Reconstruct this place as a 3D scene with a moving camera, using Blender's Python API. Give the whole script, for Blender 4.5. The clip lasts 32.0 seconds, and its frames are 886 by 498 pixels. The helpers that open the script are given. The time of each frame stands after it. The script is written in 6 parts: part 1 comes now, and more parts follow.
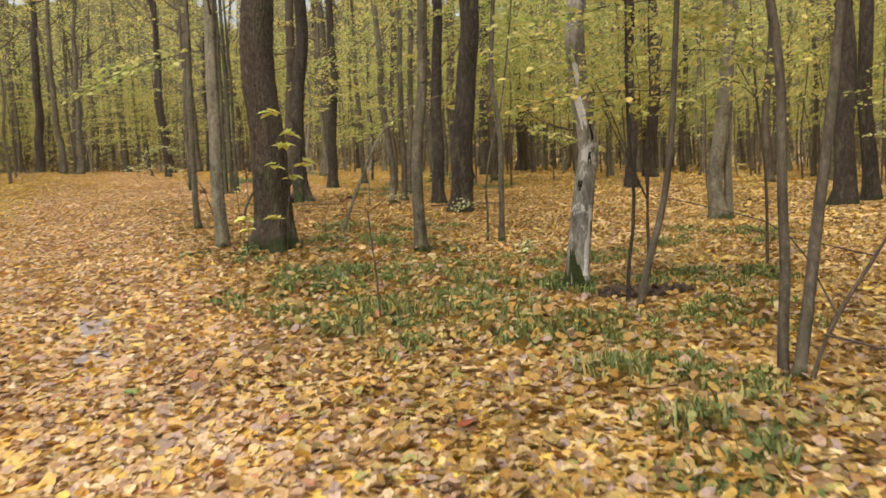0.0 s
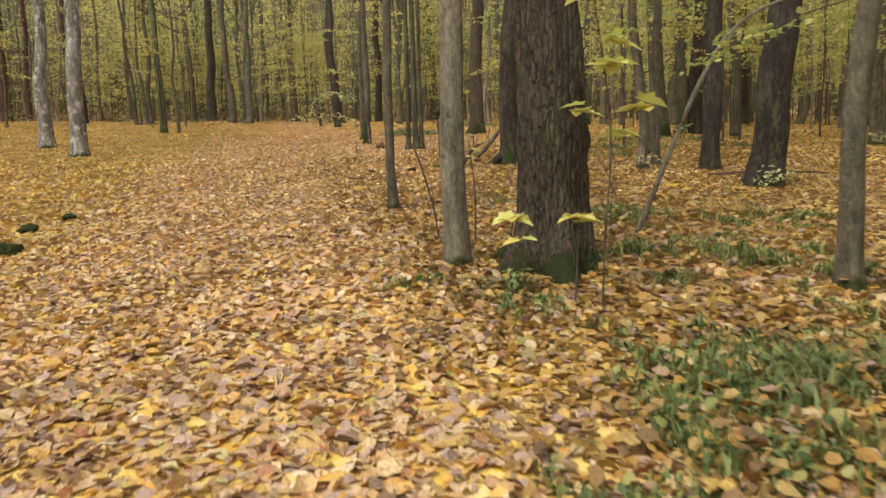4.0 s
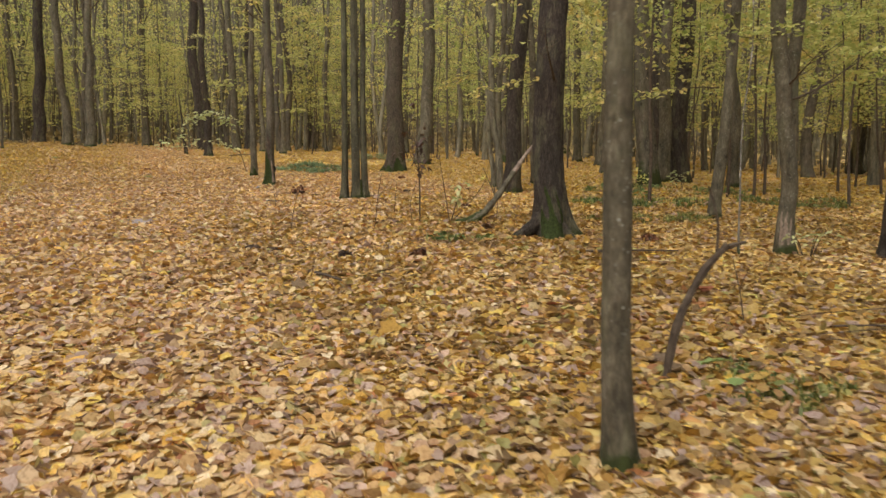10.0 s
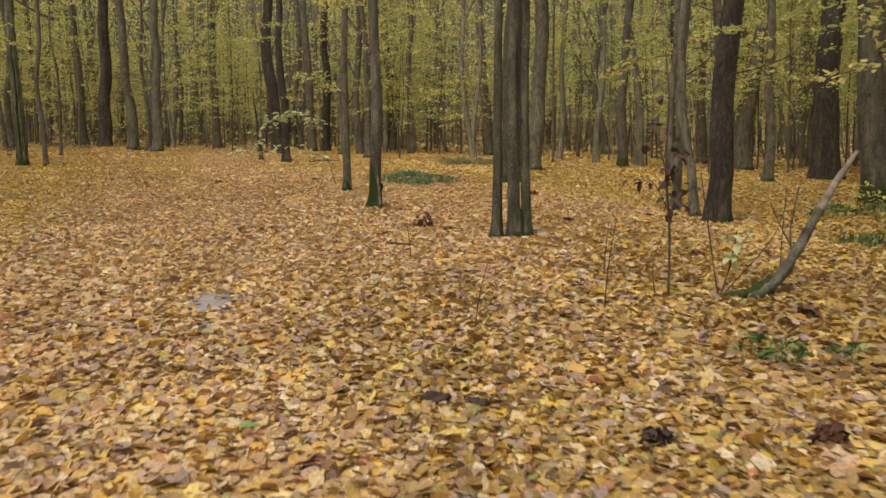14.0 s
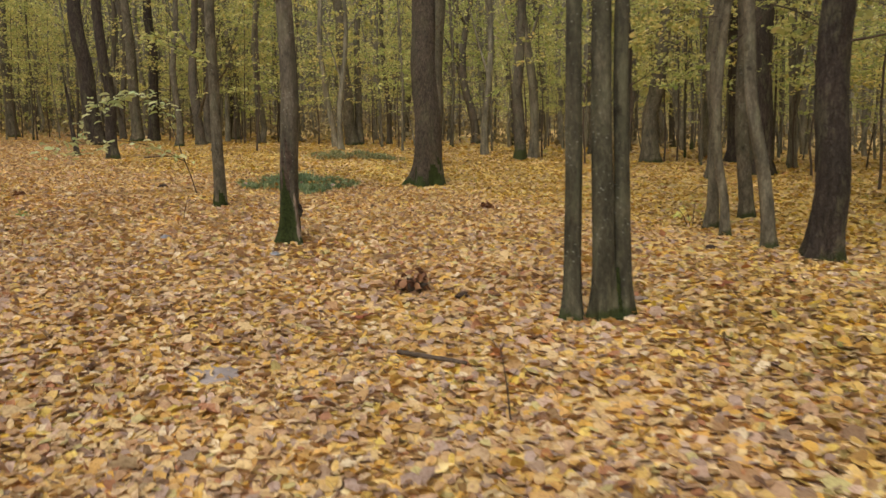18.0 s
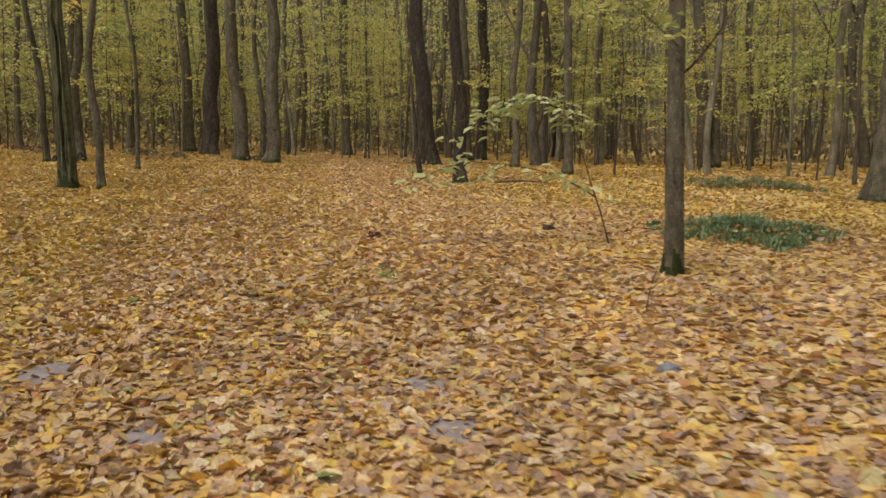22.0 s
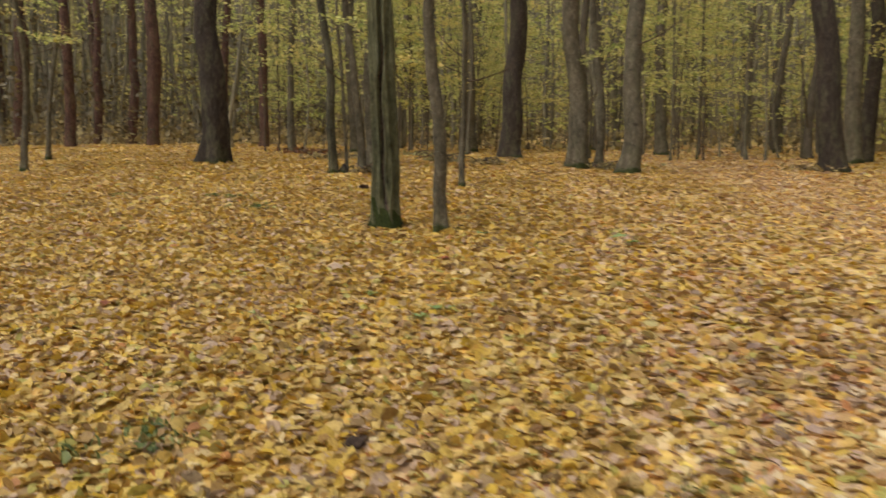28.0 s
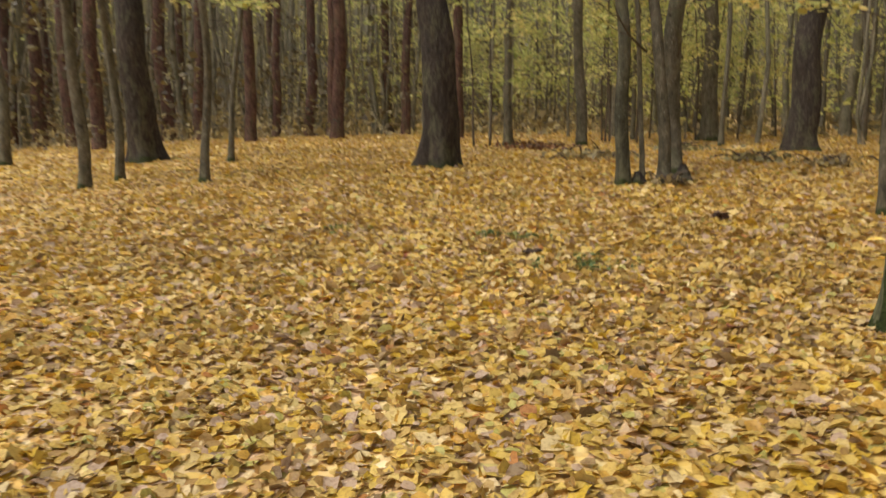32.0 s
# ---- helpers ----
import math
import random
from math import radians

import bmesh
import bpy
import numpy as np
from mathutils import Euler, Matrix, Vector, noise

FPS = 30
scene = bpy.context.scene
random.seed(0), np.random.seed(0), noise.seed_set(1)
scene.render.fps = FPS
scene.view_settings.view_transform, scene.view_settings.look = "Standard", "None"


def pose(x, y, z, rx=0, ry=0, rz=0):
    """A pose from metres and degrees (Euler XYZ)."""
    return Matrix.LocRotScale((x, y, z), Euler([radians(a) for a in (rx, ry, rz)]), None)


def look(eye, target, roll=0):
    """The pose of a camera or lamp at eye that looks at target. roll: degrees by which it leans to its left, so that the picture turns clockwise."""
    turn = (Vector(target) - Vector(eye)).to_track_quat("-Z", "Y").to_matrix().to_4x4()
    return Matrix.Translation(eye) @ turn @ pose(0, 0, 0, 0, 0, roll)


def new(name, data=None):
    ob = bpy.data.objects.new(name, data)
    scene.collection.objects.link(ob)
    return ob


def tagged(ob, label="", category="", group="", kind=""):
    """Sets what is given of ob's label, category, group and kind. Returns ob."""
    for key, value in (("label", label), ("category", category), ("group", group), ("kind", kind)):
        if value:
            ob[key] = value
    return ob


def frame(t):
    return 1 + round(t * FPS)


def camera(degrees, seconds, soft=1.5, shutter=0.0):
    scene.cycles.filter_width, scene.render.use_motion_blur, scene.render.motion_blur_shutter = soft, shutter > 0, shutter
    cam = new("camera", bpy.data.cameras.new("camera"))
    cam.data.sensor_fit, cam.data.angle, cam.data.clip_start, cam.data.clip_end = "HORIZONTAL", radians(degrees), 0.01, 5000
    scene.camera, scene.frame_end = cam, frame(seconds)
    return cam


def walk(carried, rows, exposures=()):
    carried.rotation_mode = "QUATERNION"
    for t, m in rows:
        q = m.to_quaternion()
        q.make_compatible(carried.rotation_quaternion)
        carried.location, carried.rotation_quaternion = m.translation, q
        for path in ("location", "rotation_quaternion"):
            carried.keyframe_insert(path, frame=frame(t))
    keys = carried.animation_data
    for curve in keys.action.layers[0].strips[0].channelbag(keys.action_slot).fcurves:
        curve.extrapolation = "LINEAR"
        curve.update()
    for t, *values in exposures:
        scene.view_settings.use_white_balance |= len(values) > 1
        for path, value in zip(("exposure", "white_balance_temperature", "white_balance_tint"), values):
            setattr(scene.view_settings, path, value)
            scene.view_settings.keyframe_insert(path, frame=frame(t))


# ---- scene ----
cam = camera(60.4, 32.0, soft=1.5, shutter=0.45)
PATH = [
    (0, (0.567, 0.030, 1.553), (0.490, 5.019, 1.240), -2.65),
    (0.5, (0.326, 0.700, 1.576), (0.434, 5.694, 1.346), -1.92),
    (1, (0.040, 1.419, 1.620), (-0.083, 6.409, 1.336), -2.13),
    (1.5, (-0.236, 2.099, 1.617), (-0.117, 7.068, 1.074), -2.22),
    (2, (-0.549, 2.831, 1.652), (-0.799, 7.802, 1.184), -1.67),
    (2.5, (-0.812, 3.485, 1.687), (-1.007, 8.449, 1.118), -1.52),
    (3, (-1.112, 4.158, 1.735), (-1.827, 9.098, 1.444), -1.29),
    (3.5, (-1.388, 4.795, 1.765), (-2.191, 9.710, 1.322), -1.11),
    (4, (-1.692, 5.425, 1.846), (-2.770, 10.272, 1.261), -1.64),
    (4.5, (-1.983, 5.944, 1.910), (-2.803, 10.868, 1.625), -1.66),
    (6.5, (-3.067, 7.617, 2.259), (-3.242, 12.609, 2.036), -0.83),
    (7, (-3.353, 8.193, 2.282), (-3.495, 13.183, 1.992), -0.58),
    (7.5, (-3.658, 8.821, 2.300), (-4.158, 13.793, 2.140), -0.32),
    (8, (-3.930, 9.442, 2.294), (-3.796, 14.419, 1.836), -1.53),
    (8.5, (-4.231, 10.060, 2.324), (-4.618, 15.024, 1.873), -1.71),
    (9, (-4.505, 10.645, 2.332), (-4.717, 15.608, 1.766), -0.77),
    (9.5, (-4.745, 11.149, 2.391), (-4.890, 16.132, 1.995), -0.71),
    (10, (-5.090, 11.742, 2.385), (-5.207, 16.724, 1.973), -0.15),
    (10.5, (-5.316, 12.341, 2.439), (-5.361, 17.321, 2.001), 0.15),
    (11, (-5.585, 12.927, 2.494), (-5.798, 17.887, 1.895), -0.08),
    (11.5, (-5.772, 13.539, 2.533), (-5.763, 18.506, 1.966), -0.22),
    (12, (-6.007, 14.154, 2.572), (-6.275, 19.126, 2.113), -0.19),
    (12.5, (-6.252, 14.687, 2.621), (-6.446, 19.628, 1.880), 0.24),
    (13, (-6.513, 15.203, 2.729), (-7.238, 20.119, 2.175), -0.85),
    (13.5, (-6.788, 15.765, 2.795), (-7.343, 20.695, 2.171), -0.42),
    (14, (-7.029, 16.374, 2.888), (-7.557, 21.327, 2.453), -0.42),
    (14.5, (-7.275, 16.954, 2.909), (-7.608, 21.904, 2.283), -0.95),
    (15, (-7.512, 17.580, 2.972), (-7.874, 22.539, 2.451), -0.64),
    (15.5, (-7.793, 18.173, 3.033), (-8.098, 23.147, 2.623), -0.54),
    (17.5, (-8.843, 20.548, 3.272), (-8.838, 25.517, 2.718), -1.04),
    (18, (-9.066, 21.230, 3.322), (-8.486, 26.167, 2.777), -1.07),
    (18.5, (-9.278, 21.914, 3.373), (-9.092, 26.892, 2.948), -0.96),
    (19, (-9.528, 22.651, 3.407), (-9.337, 27.628, 2.973), -0.77),
    (19.5, (-9.780, 23.282, 3.445), (-9.823, 28.259, 2.973), 0.32),
    (20, (-10.099, 23.926, 3.462), (-10.339, 28.893, 2.936), -0.64),
    (20.5, (-10.418, 24.541, 3.536), (-11.166, 29.453, 2.973), -0.03),
    (21, (-10.794, 25.144, 3.580), (-11.704, 30.027, 3.011), -0.23),
    (21.5, (-11.195, 25.711, 3.600), (-12.341, 30.562, 3.203), 0.13),
    (22, (-11.668, 26.289, 3.623), (-12.911, 31.115, 3.210), 0.23),
    (22.5, (-12.133, 26.901, 3.613), (-13.489, 31.687, 3.102), 0.50),
    (23, (-12.643, 27.426, 3.673), (-14.509, 32.045, 3.247), 0.48),
    (23.5, (-13.096, 27.919, 3.691), (-14.990, 32.513, 3.136), 0.69),
    (24, (-13.621, 28.370, 3.764), (-16.136, 32.642, 3.113), 0.88),
    (24.5, (-14.098, 28.818, 3.795), (-16.086, 33.332, 2.969), 0.94),
    (25, (-14.632, 29.281, 3.846), (-16.814, 33.717, 3.099), 0.57),
    (25.5, (-15.089, 29.719, 3.910), (-17.044, 34.275, 3.267), 0.44),
    (27.5, (-17.258, 31.683, 4.125), (-19.598, 36.052, 3.460), 0.08),
    (28, (-17.858, 32.127, 4.182), (-20.426, 36.392, 3.717), 0.51),
    (28.5, (-18.418, 32.529, 4.237), (-21.286, 36.590, 3.703), 0.14),
    (29, (-19.004, 32.952, 4.299), (-21.672, 37.155, 3.826), 0.22),
    (29.5, (-19.586, 33.311, 4.333), (-22.562, 37.300, 3.848), 0.16),
    (30, (-20.224, 33.631, 4.362), (-23.291, 37.538, 3.782), 0.39),
    (30.5, (-20.860, 33.935, 4.405), (-24.286, 37.554, 3.994), 0.62),
    (31, (-21.490, 34.237, 4.449), (-24.818, 37.884, 3.658), 0.42),
    (31.5, (-22.072, 34.553, 4.527), (-25.590, 38.097, 4.283), 0.83),
    (32, (-22.637, 34.879, 4.579), (-25.983, 38.550, 4.007), 0.10),
]
walk(cam, [(t, look(eye, target, roll)) for t, eye, target, roll in PATH],
     [(0.0, 0.64), (1.0, 0.74), (4.0, 0.50), (7.0, 0.56), (9.0, 0.42), (12.0, 0.22), (16.0, 0.18), (19.0, 0.09), (22.0, 0.03), (24.0, 0.03), (26.0, 0.09), (30.0, 0.26), (31.0, 0.24), (32.0, 0.36)])

# ---- daylight under a thin overcast ----
SUN_UP, SUN_ROUND = 56.0, 205.0
world = bpy.data.worlds.new("overcast_sky")
scene.world = world
world.use_nodes = True
wn, wl = world.node_tree.nodes, world.node_tree.links
wn.clear()
sky = wn.new("ShaderNodeTexSky")
sky.sky_type = "NISHITA"
sky.sun_disc = False
sky.sun_elevation, sky.sun_rotation = radians(SUN_UP), radians(SUN_ROUND)
sky.dust_density, sky.air_density = 4.0, 1.0
grey = wn.new("ShaderNodeHueSaturation")
grey.inputs["Saturation"].default_value = 0.25
wout, wback = wn.new("ShaderNodeOutputWorld"), wn.new("ShaderNodeBackground")
wback.inputs["Strength"].default_value = 0.15
wl.new(sky.outputs[0], grey.inputs["Color"])
wl.new(grey.outputs[0], wback.inputs["Color"])
wl.new(wback.outputs[0], wout.inputs["Surface"])
sun_data = bpy.data.lights.new("sun", "SUN")
sun_data.energy, sun_data.angle, sun_data.color = 1.25, radians(25), (1.0, 0.95, 0.86)
sun = new("sun", sun_data)
sun.matrix_world = look((30 * math.sin(radians(SUN_ROUND)), 30 * math.cos(radians(SUN_ROUND)), 30 * math.tan(radians(SUN_UP))), (0, 0, 0))

# ---- the lie of the land ----
SLOPE_X, SLOPE_Y = -0.0262, 0.0699
HILLS = [(-2.9, 12.3, 2.2, 0.13), (-6.5, 25, 5, 0.037), (-16, 31.5, 4, -0.129), (-26, 49, 5, 0.252), (-33, 44, 6, 0.22), (-45, 50, 10, 0.521), (0.5, 32, 6, 0.11), (-14, 47, 5, 0.177), (2.2, 10.8, 2.6, -0.13)]
RIPPLES = [(0.010, 2.1, 0.7, 0.4), (0.012, -0.9, 1.9, 2.2), (0.008, 3.1, 2.3, 4.1), (0.008, -2.7, 3.3, 1.0), (0.006, 4.4, -3.0, 5.0), (0.014, 0.8, -0.6, 3.0)]
TRAIL = [(-1.2, -6), (-2.4, 3), (-5.3, 11), (-8.6, 19), (-12, 28), (-15.6, 38), (-20.3, 50), (-26, 68), (-34, 100)]
AHEAD = [(-24.5, 37.2), (-27.0, 40.2)]
WALK = [(0.5, 0.1), (-3.4, 8.3), (-7.0, 16.4), (-9.5, 22.5), (-11.2, 25.7), (-15.1, 29.8), (-18.4, 32.6), (-22.7, 34.9)]


def height(x, y):
    """Height of the ground, for numbers or arrays."""
    s = SLOPE_X * np.clip(x, -130, 90) + SLOPE_Y * np.clip(y, -60, 150)
    s = s + sum(k * np.sin(a * x + b * y + c) for k, a, b, c in RIPPLES)
    for cx, cy, w, h in HILLS:
        s = s + h * np.exp(-((x - cx) ** 2 + (y - cy) ** 2) / (2 * w * w))
    return s


def away(x, y, line):
    """Distance from a line of points in the plan."""
    best = np.full(np.shape(x), 1e9)
    for (ax, ay), (bx, by) in zip(line, line[1:]):
        dx, dy = bx - ax, by - ay
        k = np.clip(((x - ax) * dx + (y - ay) * dy) / (dx * dx + dy * dy), 0, 1)
        best = np.minimum(best, np.hypot(x - ax - k * dx, y - ay - k * dy))
    return best


# ---- materials ----
def shader(name):
    m = bpy.data.materials.new(name)
    m.use_nodes = True
    n, l = m.node_tree.nodes, m.node_tree.links
    b = n["Principled BSDF"]
    return m, n, l, b


def ramp(n, stops, mode="LINEAR"):
    r = n.new("ShaderNodeValToRGB")
    r.color_ramp.interpolation = mode
    e = r.color_ramp.elements
    while len(e) < len(stops):
        e.new(0.5)
    for i, (p, c) in enumerate(stops):
        e[i].position, e[i].color = p, (*c, 1)
    return r


def noise_node(n, l, coord, scale, detail=4.0, rough=0.55, stretch=None):
    t = n.new("ShaderNodeTexNoise")
    t.inputs["Scale"].default_value, t.inputs["Detail"].default_value, t.inputs["Roughness"].default_value = scale, detail, rough
    if stretch:
        mp = n.new("ShaderNodeMapping")
        mp.inputs["Scale"].default_value = stretch
        l.new(coord, mp.inputs["Vector"])
        coord = mp.outputs[0]
    l.new(coord, t.inputs["Vector"])
    return t


def mixed(n, l, fac, a, b, kind="MIX"):
    m = n.new("ShaderNodeMix")
    m.data_type, m.blend_type = "RGBA", kind
    for key, v in ((0, fac), (6, a), (7, b)):
        if hasattr(v, "links"):
            l.new(v, m.inputs[key])
        elif key == 0:
            m.inputs[key].default_value = v
        else:
            m.inputs[key].default_value = (*v, 1)
    return m.outputs[2]


def bumped(n, l, b, heightout, strength, distance):
    bp = n.new("ShaderNodeBump")
    bp.inputs["Strength"].default_value, bp.inputs["Distance"].default_value = strength, distance
    l.new(heightout, bp.inputs["Height"])
    l.new(bp.outputs[0], b.inputs["Normal"])


# Trail tones also paled for the open sky above, browner woodland tones darkened for shade.
LEAF_STOPS = {
    "trail": [(0.000, (0.677, 0.483, 0.226)), (0.116, (0.576, 0.382, 0.175)), (0.214, (0.761, 0.601, 0.335)), (0.320, (0.476, 0.298, 0.159)), (0.383, (0.760, 0.470, 0.100)), (0.428, (0.711, 0.500, 0.150)),
              (0.517, (0.728, 0.550, 0.268)), (0.588, (0.543, 0.366, 0.234)), (0.659, (0.677, 0.416, 0.125)), (0.721, (0.800, 0.630, 0.150)), (0.766, (0.316, 0.214, 0.142)), (0.811, (0.677, 0.525, 0.335)),
              (0.882, (0.366, 0.273, 0.234)), (0.918, (0.420, 0.190, 0.100)), (0.938, (0.560, 0.517, 0.234)), (0.969, (0.232, 0.172, 0.133)), (0.987, (0.509, 0.231, 0.100))],
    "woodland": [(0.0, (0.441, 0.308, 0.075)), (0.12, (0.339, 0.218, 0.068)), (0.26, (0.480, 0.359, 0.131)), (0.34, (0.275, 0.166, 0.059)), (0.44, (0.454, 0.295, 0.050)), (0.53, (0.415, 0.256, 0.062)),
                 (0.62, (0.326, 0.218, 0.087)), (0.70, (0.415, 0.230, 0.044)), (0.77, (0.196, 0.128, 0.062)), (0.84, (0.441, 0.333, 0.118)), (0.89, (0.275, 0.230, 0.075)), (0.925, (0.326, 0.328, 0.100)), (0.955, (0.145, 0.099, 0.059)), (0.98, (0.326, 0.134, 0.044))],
    "forest": [(0.0, (0.635, 0.469, 0.110)), (0.15, (0.526, 0.368, 0.118)), (0.27, (0.685, 0.528, 0.185)), (0.38, (0.400, 0.251, 0.085)), (0.45, (0.635, 0.444, 0.076)), (0.55, (0.669, 0.486, 0.127)),
               (0.63, (0.484, 0.335, 0.127)), (0.71, (0.593, 0.351, 0.059)), (0.78, (0.282, 0.192, 0.089)), (0.83, (0.618, 0.477, 0.169)), (0.89, (0.400, 0.318, 0.101)), (0.93, (0.467, 0.461, 0.135)), (0.965, (0.215, 0.150, 0.089)), (0.985, (0.450, 0.192, 0.059))],
}


def faded(stops, keep):
    """The same colours, a little greyer."""
    return [(p, tuple(keep * q + (1 - keep) * sum(c) / 3 for q in c)) for p, c in stops]


PALE_AND_MAUVE = {"trail": [(0.06, (0.47, 0.36, 0.31)), (0.27, (0.80, 0.70, 0.48)), (0.56, (0.60, 0.44, 0.35)), (0.74, (0.74, 0.57, 0.30))],
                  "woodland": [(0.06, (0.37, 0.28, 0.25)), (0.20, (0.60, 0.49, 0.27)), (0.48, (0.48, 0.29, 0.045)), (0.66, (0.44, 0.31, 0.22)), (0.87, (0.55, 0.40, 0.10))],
                  "forest": [(0.08, (0.50, 0.38, 0.29)), (0.21, (0.74, 0.61, 0.32)), (0.50, (0.66, 0.46, 0.05)), (0.67, (0.55, 0.41, 0.30)), (0.86, (0.70, 0.53, 0.14))]}
LEAF_STOPS = {k: sorted(v + PALE_AND_MAUVE[k]) for k, v in LEAF_STOPS.items()}
LEAF_MEAN = {k: [sum(c[i] for p, c in v) / len(v) for i in range(3)] for k, v in LEAF_STOPS.items()}
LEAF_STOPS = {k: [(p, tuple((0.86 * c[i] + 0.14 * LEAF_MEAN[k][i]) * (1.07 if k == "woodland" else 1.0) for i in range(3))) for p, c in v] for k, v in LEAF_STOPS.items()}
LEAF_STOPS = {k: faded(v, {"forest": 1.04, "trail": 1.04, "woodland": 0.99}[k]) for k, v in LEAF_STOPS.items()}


def fallen_leaf_material(name, stops):
    m, n, l, b = shader(name)
    geo, tc = n.new("ShaderNodeNewGeometry"), n.new("ShaderNodeTexCoord")
    r = ramp(n, stops, "CONSTANT")
    l.new(geo.outputs["Random Per Island"], r.inputs[0])
    spots = noise_node(n, l, tc.outputs["Object"], 55, 3)
    dark = ramp(n, [(0.36, (0.66, 0.56, 0.50)), (0.54, (1, 1, 1))])
    l.new(spots.outputs["Fac"], dark.inputs[0])
    broad = noise_node(n, l, tc.outputs["Object"], 0.9, 3)
    tone = ramp(n, [(0.3, (0.80, 0.74, 0.70)), (0.65, (1.08, 1.04, 1.0))])
    l.new(broad.outputs["Fac"], tone.inputs[0])
    c = mixed(n, l, 0.75, r.outputs[0], dark.outputs[0], "MULTIPLY")
    c = mixed(n, l, 1.0, c, tone.outputs[0], "MULTIPLY")
    l.new(c, b.inputs["Base Color"])
    b.inputs["Roughness"].default_value = 0.5
    b.inputs["Specular IOR Level"].default_value = 0.42
    bumped(n, l, b, spots.outputs["Fac"], 0.4, 0.01)
    tr, mx = n.new("ShaderNodeBsdfTranslucent"), n.new("ShaderNodeMixShader")
    l.new(c, tr.inputs["Color"])
    mx.inputs[0].default_value = 0.22
    l.new(b.outputs[0], mx.inputs[1])
    l.new(tr.outputs[0], mx.inputs[2])
    l.new(mx.outputs[0], n["Material Output"].inputs["Surface"])
    return m


def ground_material():
    m, n, l, b = shader("leaf_mould")
    tc = n.new("ShaderNodeTexCoord")
    cells = []
    for scale, off in ((13.0, 0.0), (9.0, 7.3)):
        warp = noise_node(n, l, tc.outputs["Object"], 6.0 + off, 2)
        add = n.new("ShaderNodeMix")
        add.data_type = "RGBA"
        add.inputs[0].default_value = 0.06
        l.new(tc.outputs["Object"], add.inputs[6])
        l.new(warp.outputs["Color"], add.inputs[7])
        v = n.new("ShaderNodeTexVoronoi")
        v.inputs["Scale"].default_value = scale
        l.new(add.outputs[2], v.inputs["Vector"])
        sep = n.new("ShaderNodeSeparateColor")
        l.new(v.outputs["Color"], sep.inputs[0])
        r = ramp(n, LEAF_STOPS["forest" if off else "trail"], "CONSTANT")
        l.new(sep.outputs[0], r.inputs[0])
        cells.append((r.outputs[0], v.outputs["Distance"]))
    big = noise_node(n, l, tc.outputs["Object"], 0.35, 4)
    pick = ramp(n, [(0.42, (0, 0, 0)), (0.58, (1, 1, 1))])
    l.new(big.outputs["Fac"], pick.inputs[0])
    c = mixed(n, l, pick.outputs[0], cells[0][0], cells[1][0])
    rim = ramp(n, [(0.3, (1, 1, 1)), (0.7, (0.82, 0.76, 0.70))])
    l.new(cells[0][1], rim.inputs[0])
    c = mixed(n, l, 0.8, c, rim.outputs[0], "MULTIPLY")
    grass = noise_node(n, l, tc.outputs["Object"], 0.16, 5, 0.65)
    green = ramp(n, [(0.58, (0, 0, 0)), (0.70, (0.55, 0.55, 0.55))])
    l.new(grass.outputs["Fac"], green.inputs[0])
    c = mixed(n, l, green.outputs[0], c, (0.24, 0.22, 0.07))
    c = mixed(n, l, 1.0, c, (1.08, 1.04, 0.90), "MULTIPLY")
    l.new(c, b.inputs["Base Color"])
    b.inputs["Roughness"].default_value = 0.8
    bumped(n, l, b, cells[0][1], 0.6, 0.02)
    return m


